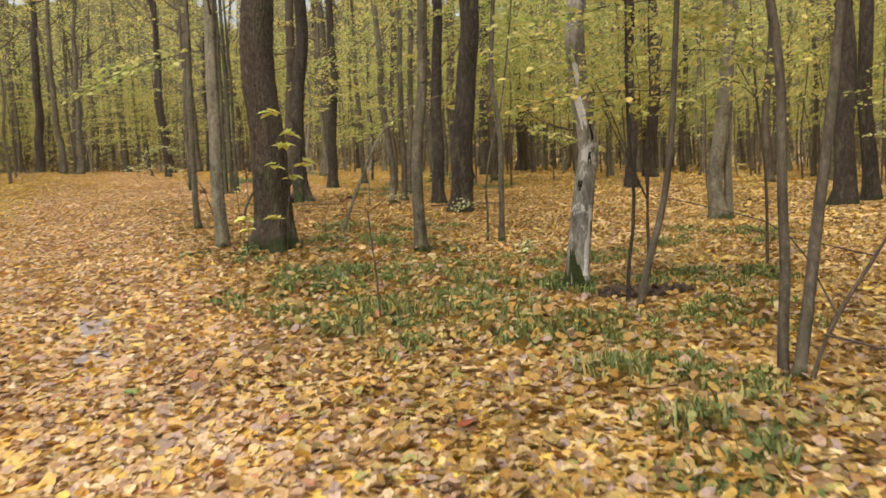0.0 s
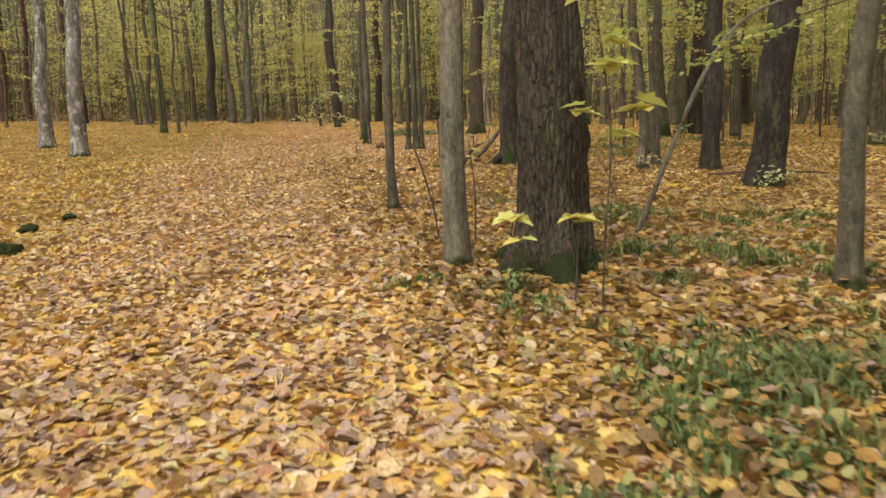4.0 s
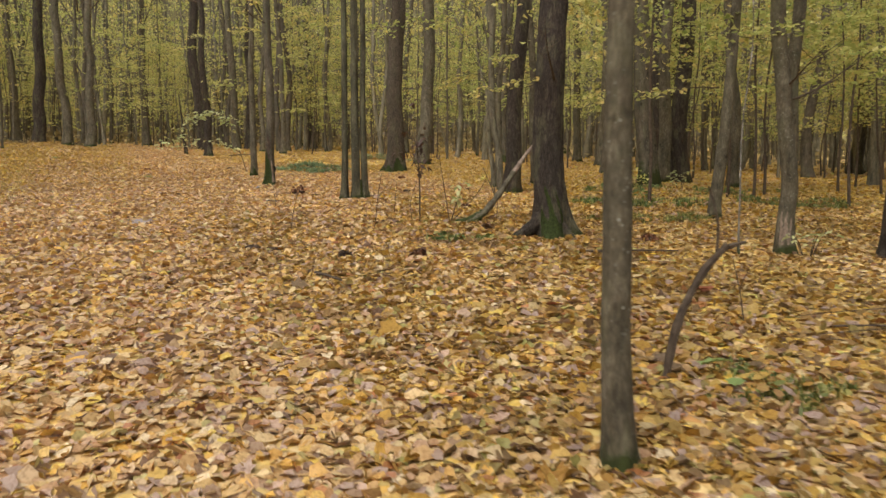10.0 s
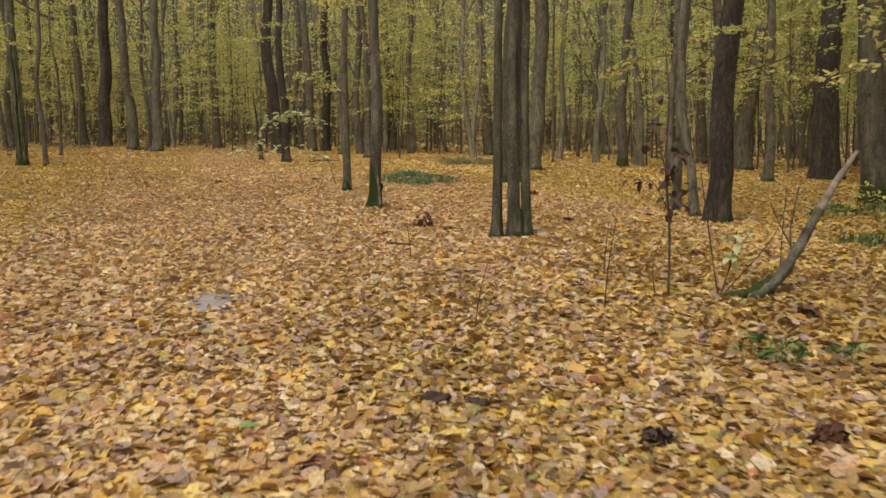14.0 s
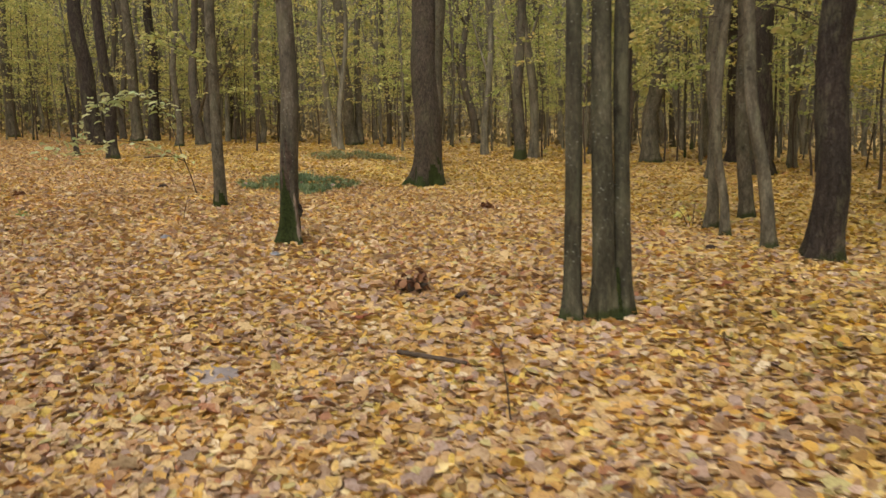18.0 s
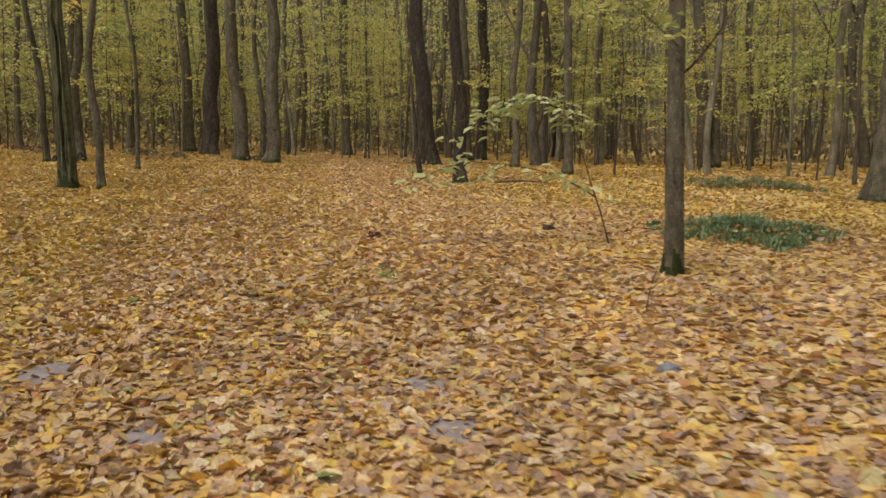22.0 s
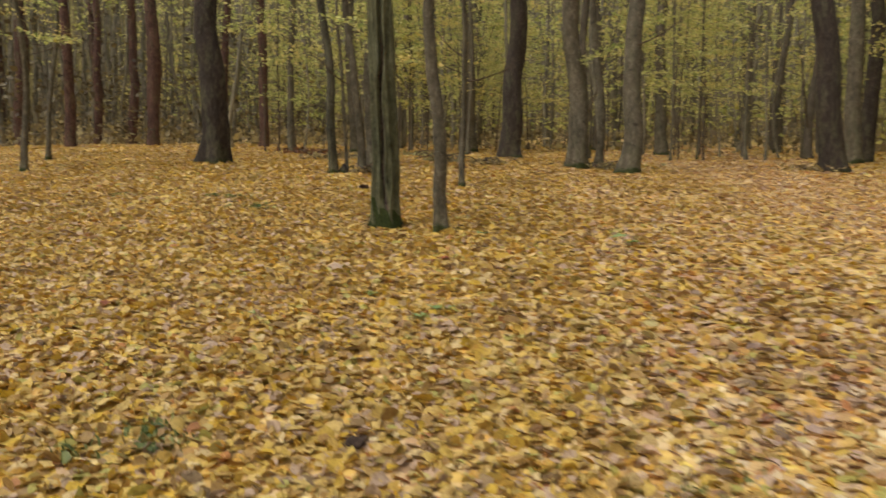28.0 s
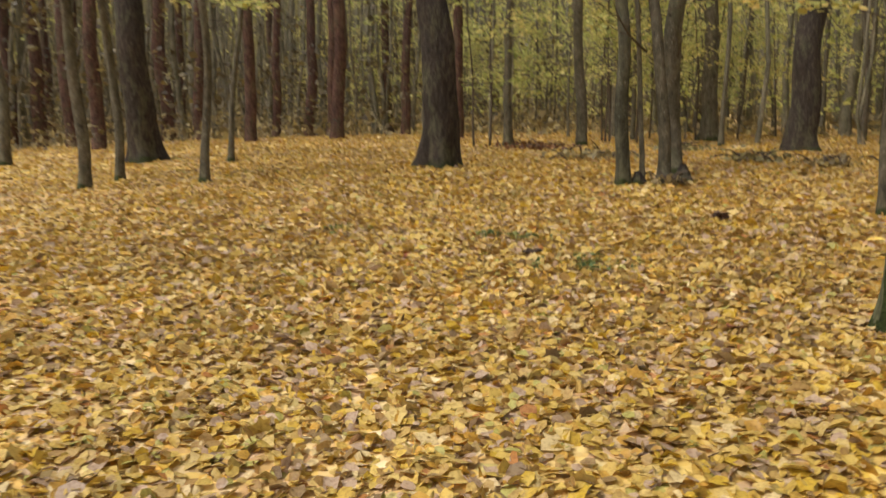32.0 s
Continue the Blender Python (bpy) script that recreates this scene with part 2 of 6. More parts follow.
def bark_material(name, dark, mid, light, scale=14.0, stretch=0.14, bump=0.02, moss=0.0, moss_top=0.5, patches=None, cracks=0.0, plate=(24, 24, 5), lichen=0.0):
    m, n, l, b = shader(name)
    tc = n.new("ShaderNodeTexCoord")
    co = tc.outputs["Object"]
    grain = noise_node(n, l, co, scale, 6, 0.65, (1, 1, stretch))
    fine = noise_node(n, l, co, scale * 5, 4, 0.6, (1, 1, 0.4))
    r = ramp(n, [(0.30, dark), (0.50, mid), (0.72, light)])
    l.new(grain.outputs["Fac"], r.inputs[0])
    blot = noise_node(n, l, co, 2.3, 5, 0.6, (1, 1, 0.55))
    tone = ramp(n, [(0.35, (0.72, 0.74, 0.70)), (0.68, (1.15, 1.12, 1.08))])
    l.new(blot.outputs["Fac"], tone.inputs[0])
    c = mixed(n, l, 1.0, r.outputs[0], tone.outputs[0], "MULTIPLY")
    speck = ramp(n, [(0.38, (0.62, 0.60, 0.56)), (0.55, (1.0, 1.0, 1.0)), (0.70, (1.45, 1.45, 1.38))])
    l.new(fine.outputs["Fac"], speck.inputs[0])
    c = mixed(n, l, 0.8, c, speck.outputs[0], "MULTIPLY")
    algae = noise_node(n, l, co, 4.5, 5, 0.7, (1, 1, 0.3))
    am = ramp(n, [(0.50, (0, 0, 0)), (0.70, (0.6, 0.6, 0.6))])
    l.new(algae.outputs["Fac"], am.inputs[0])
    c = mixed(n, l, am.outputs[0], c, (0.13, 0.13, 0.07))
    crack = None
    if cracks:
        bend = noise_node(n, l, co, 9.0, 3, 0.6)
        add = n.new("ShaderNodeMix")
        add.data_type = "RGBA"
        add.inputs[0].default_value = 0.05
        l.new(co, add.inputs[6])
        l.new(bend.outputs["Color"], add.inputs[7])
        mp = n.new("ShaderNodeMapping")
        mp.inputs["Scale"].default_value = plate
        l.new(add.outputs[2], mp.inputs["Vector"])
        vor = n.new("ShaderNodeTexVoronoi")
        vor.feature = "DISTANCE_TO_EDGE"
        vor.inputs["Scale"].default_value = 1.0
        l.new(mp.outputs[0], vor.inputs["Vector"])
        crack = ramp(n, [(0.0, (0, 0, 0)), (0.05, (0.25, 0.25, 0.25)), (0.15, (1, 1, 1))])
        l.new(vor.outputs["Distance"], crack.inputs[0])
        deep = mixed(n, l, cracks, (1, 1, 1), crack.outputs[0])
        lift = ramp(n, [(0.0, (0.30, 0.27, 0.25)), (1.0, (1.12, 1.1, 1.08))])
        l.new(deep, lift.inputs[0])
        c = mixed(n, l, 1.0, c, lift.outputs[0], "MULTIPLY")
    if patches:
        pt = noise_node(n, l, co, 6.0, 6, 0.7, (1, 1, 0.6))
        pm = ramp(n, [(0.54, (0, 0, 0)), (0.60, (0.8, 0.8, 0.8))])
        l.new(pt.outputs["Fac"], pm.inputs[0])
        c = mixed(n, l, pm.outputs[0], c, patches)
    if lichen:
        dots = n.new("ShaderNodeTexVoronoi")
        dots.inputs["Scale"].default_value = 26.0
        l.new(co, dots.inputs["Vector"])
        dm = ramp(n, [(0.13, (1, 1, 1)), (0.24, (0, 0, 0))])
        l.new(dots.outputs["Distance"], dm.inputs[0])
        where = noise_node(n, l, co, 3.4, 4, 0.7)
        wm = ramp(n, [(0.46, (0, 0, 0)), (0.62, (lichen, lichen, lichen))])
        l.new(where.outputs["Fac"], wm.inputs[0])
        c = mixed(n, l, mixed(n, l, 1.0, dm.outputs[0], wm.outputs[0], "MULTIPLY"), c, (0.30, 0.30, 0.25))
        knots = noise_node(n, l, co, 5.5, 3, 0.6)
        km = ramp(n, [(0.62, (1, 1, 1)), (0.70, (0.45, 0.42, 0.38))])
        l.new(knots.outputs["Fac"], km.inputs[0])
        c = mixed(n, l, 1.0, c, km.outputs[0], "MULTIPLY")
    if moss:
        sep = n.new("ShaderNodeSeparateXYZ")
        l.new(co, sep.inputs[0])
        ms = noise_node(n, l, co, 3.2, 6, 0.72)
        up = n.new("ShaderNodeMath")
        up.operation = "MULTIPLY_ADD"
        l.new(sep.outputs[2], up.inputs[0])
        up.inputs[1].default_value, up.inputs[2].default_value = -0.45 / moss_top, moss * 0.35
        tot = n.new("ShaderNodeMath")
        l.new(up.outputs[0], tot.inputs[0])
        l.new(ms.outputs["Fac"], tot.inputs[1])
        mm = ramp(n, [(0.50, (0, 0, 0)), (0.66, (1, 1, 1))])
        l.new(tot.outputs[0], mm.inputs[0])
        mc = mixed(n, l, fine.outputs["Fac"], (0.012, 0.015, 0.005), (0.058, 0.070, 0.017))
        c = mixed(n, l, mm.outputs[0], c, mc)
    l.new(c, b.inputs["Base Color"])
    b.inputs["Roughness"].default_value = 0.88
    b.inputs["Specular IOR Level"].default_value = 0.25
    tot2 = n.new("ShaderNodeMath")
    tot2.operation = "MULTIPLY_ADD"
    l.new(fine.outputs["Fac"], tot2.inputs[0])
    tot2.inputs[1].default_value = 0.35
    l.new(grain.outputs["Fac"], tot2.inputs[2])
    relief = tot2.outputs[0]
    if crack:
        tot3 = n.new("ShaderNodeMath")
        tot3.operation = "MULTIPLY_ADD"
        l.new(crack.outputs[0], tot3.inputs[0])
        tot3.inputs[1].default_value = 0.8 * cracks
        l.new(relief, tot3.inputs[2])
        relief = tot3.outputs[0]
    bumped(n, l, b, relief, 0.9, bump)
    return m


def foliage_material(name, stops, through_light=0.5):
    m, n, l, b = shader(name)
    geo, tc = n.new("ShaderNodeNewGeometry"), n.new("ShaderNodeTexCoord")
    r = ramp(n, faded(stops, 0.98))
    l.new(geo.outputs["Random Per Island"], r.inputs[0])
    info = n.new("ShaderNodeObjectInfo")
    tone = ramp(n, [(0.0, (0.85, 0.95, 0.8)), (0.5, (1, 1, 1)), (1.0, (1.15, 1.0, 0.85))])
    l.new(info.outputs["Random"], tone.inputs[0])
    spot = noise_node(n, l, tc.outputs["Object"], 30, 2)
    c = mixed(n, l, 1.0, r.outputs[0], tone.outputs[0], "MULTIPLY")
    c = mixed(n, l, 0.25, c, spot.outputs["Fac"], "MULTIPLY")
    l.new(c, b.inputs["Base Color"])
    b.inputs["Roughness"].default_value = 0.5
    b.inputs["Specular IOR Level"].default_value = 0.3
    tr, mx = n.new("ShaderNodeBsdfTranslucent"), n.new("ShaderNodeMixShader")
    l.new(c, tr.inputs["Color"])
    mx.inputs[0].default_value = through_light
    l.new(b.outputs[0], mx.inputs[1])
    l.new(tr.outputs[0], mx.inputs[2])
    l.new(mx.outputs[0], n["Material Output"].inputs["Surface"])
    return m


def plain_material(name, a, c, scale=20.0, rough=0.85, bump=0.01):
    m, n, l, b = shader(name)
    tc = n.new("ShaderNodeTexCoord")
    t = noise_node(n, l, tc.outputs["Object"], scale, 6, 0.65)
    r = ramp(n, [(0.32, a), (0.68, c)])
    l.new(t.outputs["Fac"], r.inputs[0])
    l.new(r.outputs[0], b.inputs["Base Color"])
    b.inputs["Roughness"].default_value = rough
    b.inputs["Specular IOR Level"].default_value = 0.15
    bumped(n, l, b, t.outputs["Fac"], 0.8, bump)
    return m


M = {
    "ground": ground_material(),
    "trail_leaf": fallen_leaf_material("trampled_leaves", LEAF_STOPS["trail"]),
    "woodland_leaf": fallen_leaf_material("shade_toned_woodland_litter", LEAF_STOPS["woodland"]),
    "forest_leaf": fallen_leaf_material("fallen_leaves", LEAF_STOPS["forest"]),
    "oak": bark_material("oak_bark", (0.055, 0.042, 0.031), (0.105, 0.081, 0.060), (0.17, 0.138, 0.105), 26, 0.4, 0.035, 0.72, 0.34, None, 0.62, (34, 34, 5.5)),
    "dark": bark_material("dark_bark", (0.028, 0.021, 0.017), (0.060, 0.046, 0.037), (0.105, 0.082, 0.066), 18, 0.3, 0.03, 0.36, 0.3, None, 0.5, (34, 34, 6)),
    "smooth": bark_material("hornbeam_bark", (0.050, 0.042, 0.029), (0.118, 0.098, 0.068), (0.205, 0.176, 0.128), 10, 0.45, 0.014, 0.72, 0.22, lichen=0.75),
    "mossy": bark_material("mossy_bark", (0.045, 0.037, 0.026), (0.10, 0.083, 0.060), (0.175, 0.145, 0.11), 8, 0.25, 0.012, 1.1, 0.68, lichen=0.75),
    "pale": bark_material("pale_hornbeam_bark", (0.11, 0.095, 0.070), (0.20, 0.175, 0.13), (0.31, 0.275, 0.215), 9, 0.3, 0.014, 0.45, 0.2, lichen=0.35),
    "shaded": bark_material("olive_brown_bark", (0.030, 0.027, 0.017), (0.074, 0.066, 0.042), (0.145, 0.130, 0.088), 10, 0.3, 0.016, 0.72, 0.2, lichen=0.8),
    # grey hornbeam bark, paled in colour for the haze between the trees
    "wood": bark_material("haze_paled_bark", (0.065, 0.055, 0.038), (0.155, 0.132, 0.094), (0.26, 0.225, 0.165), 9, 0.3, 0.014, 0.4, 0.3, lichen=0.3),
    "brown": bark_material("brown_woodland_bark", (0.048, 0.037, 0.028), (0.105, 0.084, 0.062), (0.175, 0.143, 0.108), 12, 0.3, 0.02, 0.4, 0.3),
    "olive": bark_material("algae_bark", (0.046, 0.044, 0.022), (0.105, 0.103, 0.055), (0.18, 0.175, 0.105), 9, 0.3, 0.014, 0.55, 0.16, lichen=0.4),
    "birch": bark_material("birch_bark", (0.06, 0.050, 0.041), (0.225, 0.202, 0.176), (0.45, 0.42, 0.38), 7, 0.22, 0.02, 0.70, 0.28, (0.52, 0.49, 0.45)),
    "pine": bark_material("pine_bark", (0.042, 0.023, 0.018), (0.115, 0.060, 0.048), (0.20, 0.11, 0.085), 12, 0.3, 0.03, cracks=0.6, plate=(18, 18, 7)),
    "twig": plain_material("twig_bark", (0.045, 0.032, 0.023), (0.125, 0.093, 0.066), 18),
    "dead": plain_material("weathered_deadwood", (0.10, 0.07, 0.05), (0.34, 0.26, 0.20), 14),
    "crown": foliage_material("autumn_foliage", [(0.0, (0.32, 0.34, 0.10)), (0.35, (0.53, 0.52, 0.16)), (0.7, (0.74, 0.68, 0.22)), (1.0, (0.82, 0.70, 0.26))]),
    "under": foliage_material("understorey_foliage", [(0.0, (0.32, 0.36, 0.11)), (0.4, (0.52, 0.53, 0.17)), (0.8, (0.74, 0.68, 0.25)), (1.0, (0.82, 0.70, 0.30))]),
    "maple": foliage_material("yellow_maple_leaf", [(0.0, (0.72, 0.70, 0.20)), (0.6, (0.78, 0.74, 0.24)), (1.0, (0.58, 0.64, 0.17))], 0.35),
    "sage": foliage_material("pale_green_leaf", [(0.0, (0.44, 0.50, 0.25)), (0.6, (0.60, 0.64, 0.34)), (1.0, (0.72, 0.68, 0.28))], 0.35),
    "brown_leaf": foliage_material("withered_leaf", [(0.0, (0.045, 0.026, 0.022)), (0.6, (0.085, 0.048, 0.036)), (1.0, (0.15, 0.085, 0.05))], 0.1),
    "under_brown": foliage_material("brown_undergrowth", [(0.0, (0.19, 0.15, 0.085)), (0.6, (0.34, 0.28, 0.14)), (1.0, (0.50, 0.43, 0.19))], 0.35),
    "pine_brown": foliage_material("withered_brushwood", [(0.0, (0.07, 0.05, 0.03)), (0.6, (0.15, 0.11, 0.055)), (1.0, (0.28, 0.22, 0.08))], 0.2),
    "rust_leaf": foliage_material("rusty_curled_leaf", [(0.0, (0.09, 0.04, 0.025)), (0.6, (0.24, 0.11, 0.055)), (1.0, (0.36, 0.19, 0.09))], 0.15),
    "herb": foliage_material("ground_herb", [(0.0, (0.11, 0.16, 0.055)), (0.5, (0.20, 0.25, 0.085)), (0.8, (0.35, 0.36, 0.12)), (1.0, (0.50, 0.46, 0.17))], 0.4),
    "bush": foliage_material("green_bushy_herb", [(0.0, (0.20, 0.27, 0.16)), (0.5, (0.30, 0.37, 0.21)), (1.0, (0.48, 0.50, 0.28))], 0.45),
    "green_leaf": foliage_material("fresh_green_leaf", [(0.0, (0.24, 0.34, 0.11)), (1.0, (0.34, 0.42, 0.15))], 0.2),
    "red_leaf": foliage_material("rusty_red_leaf", [(0.0, (0.26, 0.075, 0.035)), (1.0, (0.36, 0.13, 0.055))], 0.15),
    "moss": plain_material("moss", (0.014, 0.018, 0.006), (0.048, 0.063, 0.016), 40, 0.95, 0.03),
    "soil": plain_material("trodden_soil", (0.20, 0.16, 0.145), (0.36, 0.305, 0.28), 9, 0.7, 0.01),
    "dark_soil": plain_material("dark_humus", (0.025, 0.017, 0.012), (0.10, 0.065, 0.045), 16, 0.9, 0.02),
    "hollow": plain_material("black_rotten_hollow", (0.004, 0.0035, 0.003), (0.022, 0.018, 0.014), 14, 0.95, 0.02),
    # bark colour lightened to stand for haze over the distance
    "far_wood": bark_material("far_haze_paled_bark", (0.075, 0.066, 0.047), (0.19, 0.165, 0.12), (0.32, 0.285, 0.21), 6, 0.2, 0.02),
    "white_bark": plain_material("peeled_white_birch_bark", (0.42, 0.40, 0.37), (0.68, 0.66, 0.62), 22, 0.8, 0.006),
    "rotten": plain_material("rotten_wood", (0.018, 0.013, 0.010), (0.11, 0.078, 0.055), 17, 0.92, 0.02),
    "stone": plain_material("grey_stone", (0.16, 0.16, 0.17), (0.34, 0.34, 0.36), 12, 0.8, 0.01),
}


# ---- mesh helpers ----
def mesh_of(name, verts, faces, mat, smooth=False):
    me = bpy.data.meshes.new(name)
    verts = np.asarray(verts, np.float32)
    if isinstance(faces, np.ndarray):
        k = faces.shape[1]
        me.vertices.add(len(verts))
        me.vertices.foreach_set("co", verts.ravel())
        me.loops.add(faces.size)
        me.loops.foreach_set("vertex_index", faces.astype(np.int32).ravel())
        me.polygons.add(len(faces))
        me.polygons.foreach_set("loop_start", np.arange(0, faces.size, k, dtype=np.int32))
        me.update(calc_edges=True)
    else:
        me.from_pydata(verts.tolist(), [], faces)
    me.materials.append(mat)
    if smooth:
        me.polygons.foreach_set("use_smooth", np.ones(len(me.polygons), bool))
    me.update()
    return me


def part(name, me, parent, m=None, label=""):
    """Links a mesh as one part under a thing."""
    ob = new(name, me)
    ob.parent = parent
    if m is not None:
        ob.matrix_local = m
    return tagged(ob, label)


def thing(name, x, y, label, category, group="", z=None, turn=0.0):
    """An Empty on the ground that holds the parts of one thing."""
    ob = new(name)
    ob.empty_display_size = 0.2
    ob.matrix_world = pose(x, y, float(height(x, y)) if z is None else z, 0, 0, turn)
    return tagged(ob, label, category, group)


def waves(rng, count, lo, hi):
    """A smooth random field of the angle round a trunk and the height."""
    k = [(rng.integers(1, 7), rng.uniform(lo, hi), rng.uniform(0, 6.28), rng.uniform(0.4, 1)) for _ in range(count)]

    def field(a, z):
        return sum(w * np.sin(i * a + f * z + p) for i, f, p, w in k) / math.sqrt(count)

    return field


def tube(centres, radii, seg, wobble=None):
    """Rings round a line of centres: vertices and quads (as an array)."""
    c, r = np.asarray(centres, float), np.asarray(radii, float)
    n = len(c)
    d = np.gradient(c, axis=0)
    d /= np.linalg.norm(d, axis=1)[:, None] + 1e-9
    ref = np.where(np.abs(d[:, 2:3]) < 0.9, np.array([[0, 0, 1.0]]), np.array([[1.0, 0, 0]]))
    if abs(d[:, 2]).mean() > 0.8:
        ref = np.tile([1.0, 0, 0], (n, 1))
    u = np.cross(ref, d)
    u /= np.linalg.norm(u, axis=1)[:, None] + 1e-9
    w = np.cross(d, u)
    a = np.linspace(0, 2 * np.pi, seg, endpoint=False)
    rr = r[:, None] * np.ones(seg)
    if wobble is not None:
        rr = rr * (1 + wobble)
    v = c[:, None] + rr[..., None] * (np.cos(a)[None, :, None] * w[:, None] - np.sin(a)[None, :, None] * u[:, None])
    i = np.arange(n - 1)[:, None] * seg
    j = np.arange(seg)[None]
    f = np.stack([i + j, i + (j + 1) % seg, i + seg + (j + 1) % seg, i + seg + j], -1).reshape(-1, 4)
    return v.reshape(-1, 3), f


def joined(pieces):
    """Joins (vertices, faces) pairs that have faces of one size."""
    vs, fs, k = [], [], 0
    for v, f in pieces:
        vs.append(v)
        fs.append(np.asarray(f) + k)
        k += len(v)
    return np.concatenate(vs), np.concatenate(fs)


def trunk_mesh(name, r, h, mat, seed, seg=14, rings=26, flare=0.5, lobes=4, lean=(0, 0), bend=0.08, furrow=0.0, ridges=40, base=(0, 0), knots=0.05, crook=(), grooves=(), zones=()):
    """A trunk with root flare, bends, burrs and, where asked, furrowed bark, long grooves and patches of another surface. It starts 0.2 m under the ground."""
    rng = np.random.default_rng(seed)
    z = -0.2 + (h + 0.2) * np.linspace(0, 1, rings) ** 1.7
    up = np.clip(z, 0, None)
    f1, f2 = rng.uniform(0.25, 0.7, 2)
    p1, p2 = rng.uniform(0, 6.28, 2)
    cx = base[0] + lean[0] * up + bend * (np.sin(f1 * up + p1) - np.sin(p1)) * np.minimum(up / 3, 1)
    cy = base[1] + lean[1] * up + bend * (np.sin(f2 * up + p2) - np.sin(p2)) * np.minimum(up / 3, 1)
    own = np.random.default_rng(seed + 7777)
    for axis in (cx, cy):
        for lo, hi, k in ((1.1, 2.0, 0.42), (2.4, 4.2, 0.14)):
            f, p = own.uniform(lo, hi), own.uniform(0, 6.28)
            axis += min(bend, 0.1) * k * (np.sin(f * up + p) - np.sin(p)) * np.minimum(up / 0.8, 1)
    if crook:
        kz, kx, ky = zip(*crook)
        cx, cy = cx + np.interp(up, kz, kx), cy + np.interp(up, kz, ky)
    rad = r * (1 - 0.72 * up / h)
    a = np.linspace(0, 2 * np.pi, seg, endpoint=False)
    root = np.exp(-np.clip(z, -0.1, None) / (0.14 + 0.55 * r))[:, None]
    lob = 0.55 + 0.45 * np.cos(lobes * a + rng.uniform(0, 6.28) + 0.5 * np.sin(a + rng.uniform(0, 6.28)))[None]
    lob = lob * (1 + 0.45 * np.sin(a + own.uniform(0, 6.28)))[None]
    wob = flare * root * lob + knots * waves(rng, 5, 0.6, 2.4)(a[None], z[:, None]) + 0.4 * knots * waves(rng, 6, 3, 9)(a[None], z[:, None])
    for _ in range(5):
        bz, ba, bs = own.uniform(0.5, 6), own.uniform(0, 6.28), own.uniform(0.05, 0.13)
        wob = wob + bs * np.exp(-((z[:, None] - bz) / 0.09) ** 2 - (((a[None] - ba + np.pi) % (2 * np.pi) - np.pi) / 0.5) ** 2)
    if furrow:
        warp = waves(rng, 6, 1.5, 5)(a[None], z[:, None])
        brk = waves(rng, 6, 8, 22)(a[None] * 2, z[:, None])
        rid = np.abs(np.sin(0.5 * ridges * a[None] + 1.5 * warp + 0.8 * np.sin(z[:, None] * 9 + 3 * warp)))
        wob = wob + furrow * (rid ** 0.7 - 0.6) + furrow * 0.35 * brk

    def turn_from(angle):
        drift = 0.16 * np.sin(2.1 * z + angle)[:, None] + 0.07 * np.sin(6.3 * z + 2 * angle)[:, None]
        return np.abs((a[None] - radians(angle) + drift + np.pi) % (2 * np.pi) - np.pi)

    for angle, half, deep, z0, z1 in grooves:
        side = np.clip((z - z0) / 0.25, 0, 1) * np.clip((z1 - z) / 0.5, 0, 1)
        far = turn_from(angle) / radians(half)
        wob = wob - side[:, None] * deep * np.exp(-far ** 4) + side[:, None] * 0.14 * np.exp(-((far - 1.7) / 0.6) ** 2)
    v, f = tube(np.stack([cx, cy, z], 1), rad, seg, wob)
    me = mesh_of(name, v, f, mat, smooth=True)
    if zones:
        slot = np.zeros((rings - 1, seg), np.int32)
        rag = 0.30 * waves(own, 6, 4, 16)(a[None] * 2, z[:, None])
        for k, (zone_mat, angle, half, z0, z1) in enumerate(zones):
            me.materials.append(zone_mat)
            reach = turn_from(angle) / radians(half) + rag
            inside = (reach < 1) & (z[:, None] + 0.25 * rag > z0) & (z[:, None] + 0.5 * rag < z1 - 0.35 * (z1 - z0) * np.clip(reach, 0, 1))
            slot[inside[:-1]] = k + 1
        me.polygons.foreach_set("material_index", slot.ravel())
    return me


def branch_mesh(name, length, mat, seed, r=0.05, twigs=5):
    """A limb that leaves along +x and rises, with side twigs."""
    rng = np.random.default_rng(seed)
    t = np.linspace(0, 1, 7)
    c = np.stack([length * t * 0.85, 0.12 * length * np.sin(2.2 * t + rng.uniform(0, 3)) - 0.12 * length * math.sin(0), length * (0.35 * t + 0.35 * t * t)], 1)
    c[:, 1] -= c[0, 1]
    pieces = [tube(c, r * (1 - 0.8 * t), 6)]
    for k in range(twigs):
        s = rng.uniform(0.3, 0.95)
        o = np.array([np.interp(s, t, c[:, i]) for i in range(3)])
        d = np.array([rng.uniform(0.2, 0.8), rng.choice([-1, 1]) * rng.uniform(0.4, 1), rng.uniform(0.1, 0.8)])
        d *= length * rng.uniform(0.2, 0.42) / np.linalg.norm(d)
        tt = np.linspace(0, 1, 4)[:, None]
        pieces.append(tube(o + d * tt + np.array([0, 0, 0.1]) * tt ** 2 * length, r * 0.4 * (1 - 0.75 * tt[:, 0]), 4))
    v, f = joined(pieces)
    return mesh_of(name, v, f, mat, smooth=True)


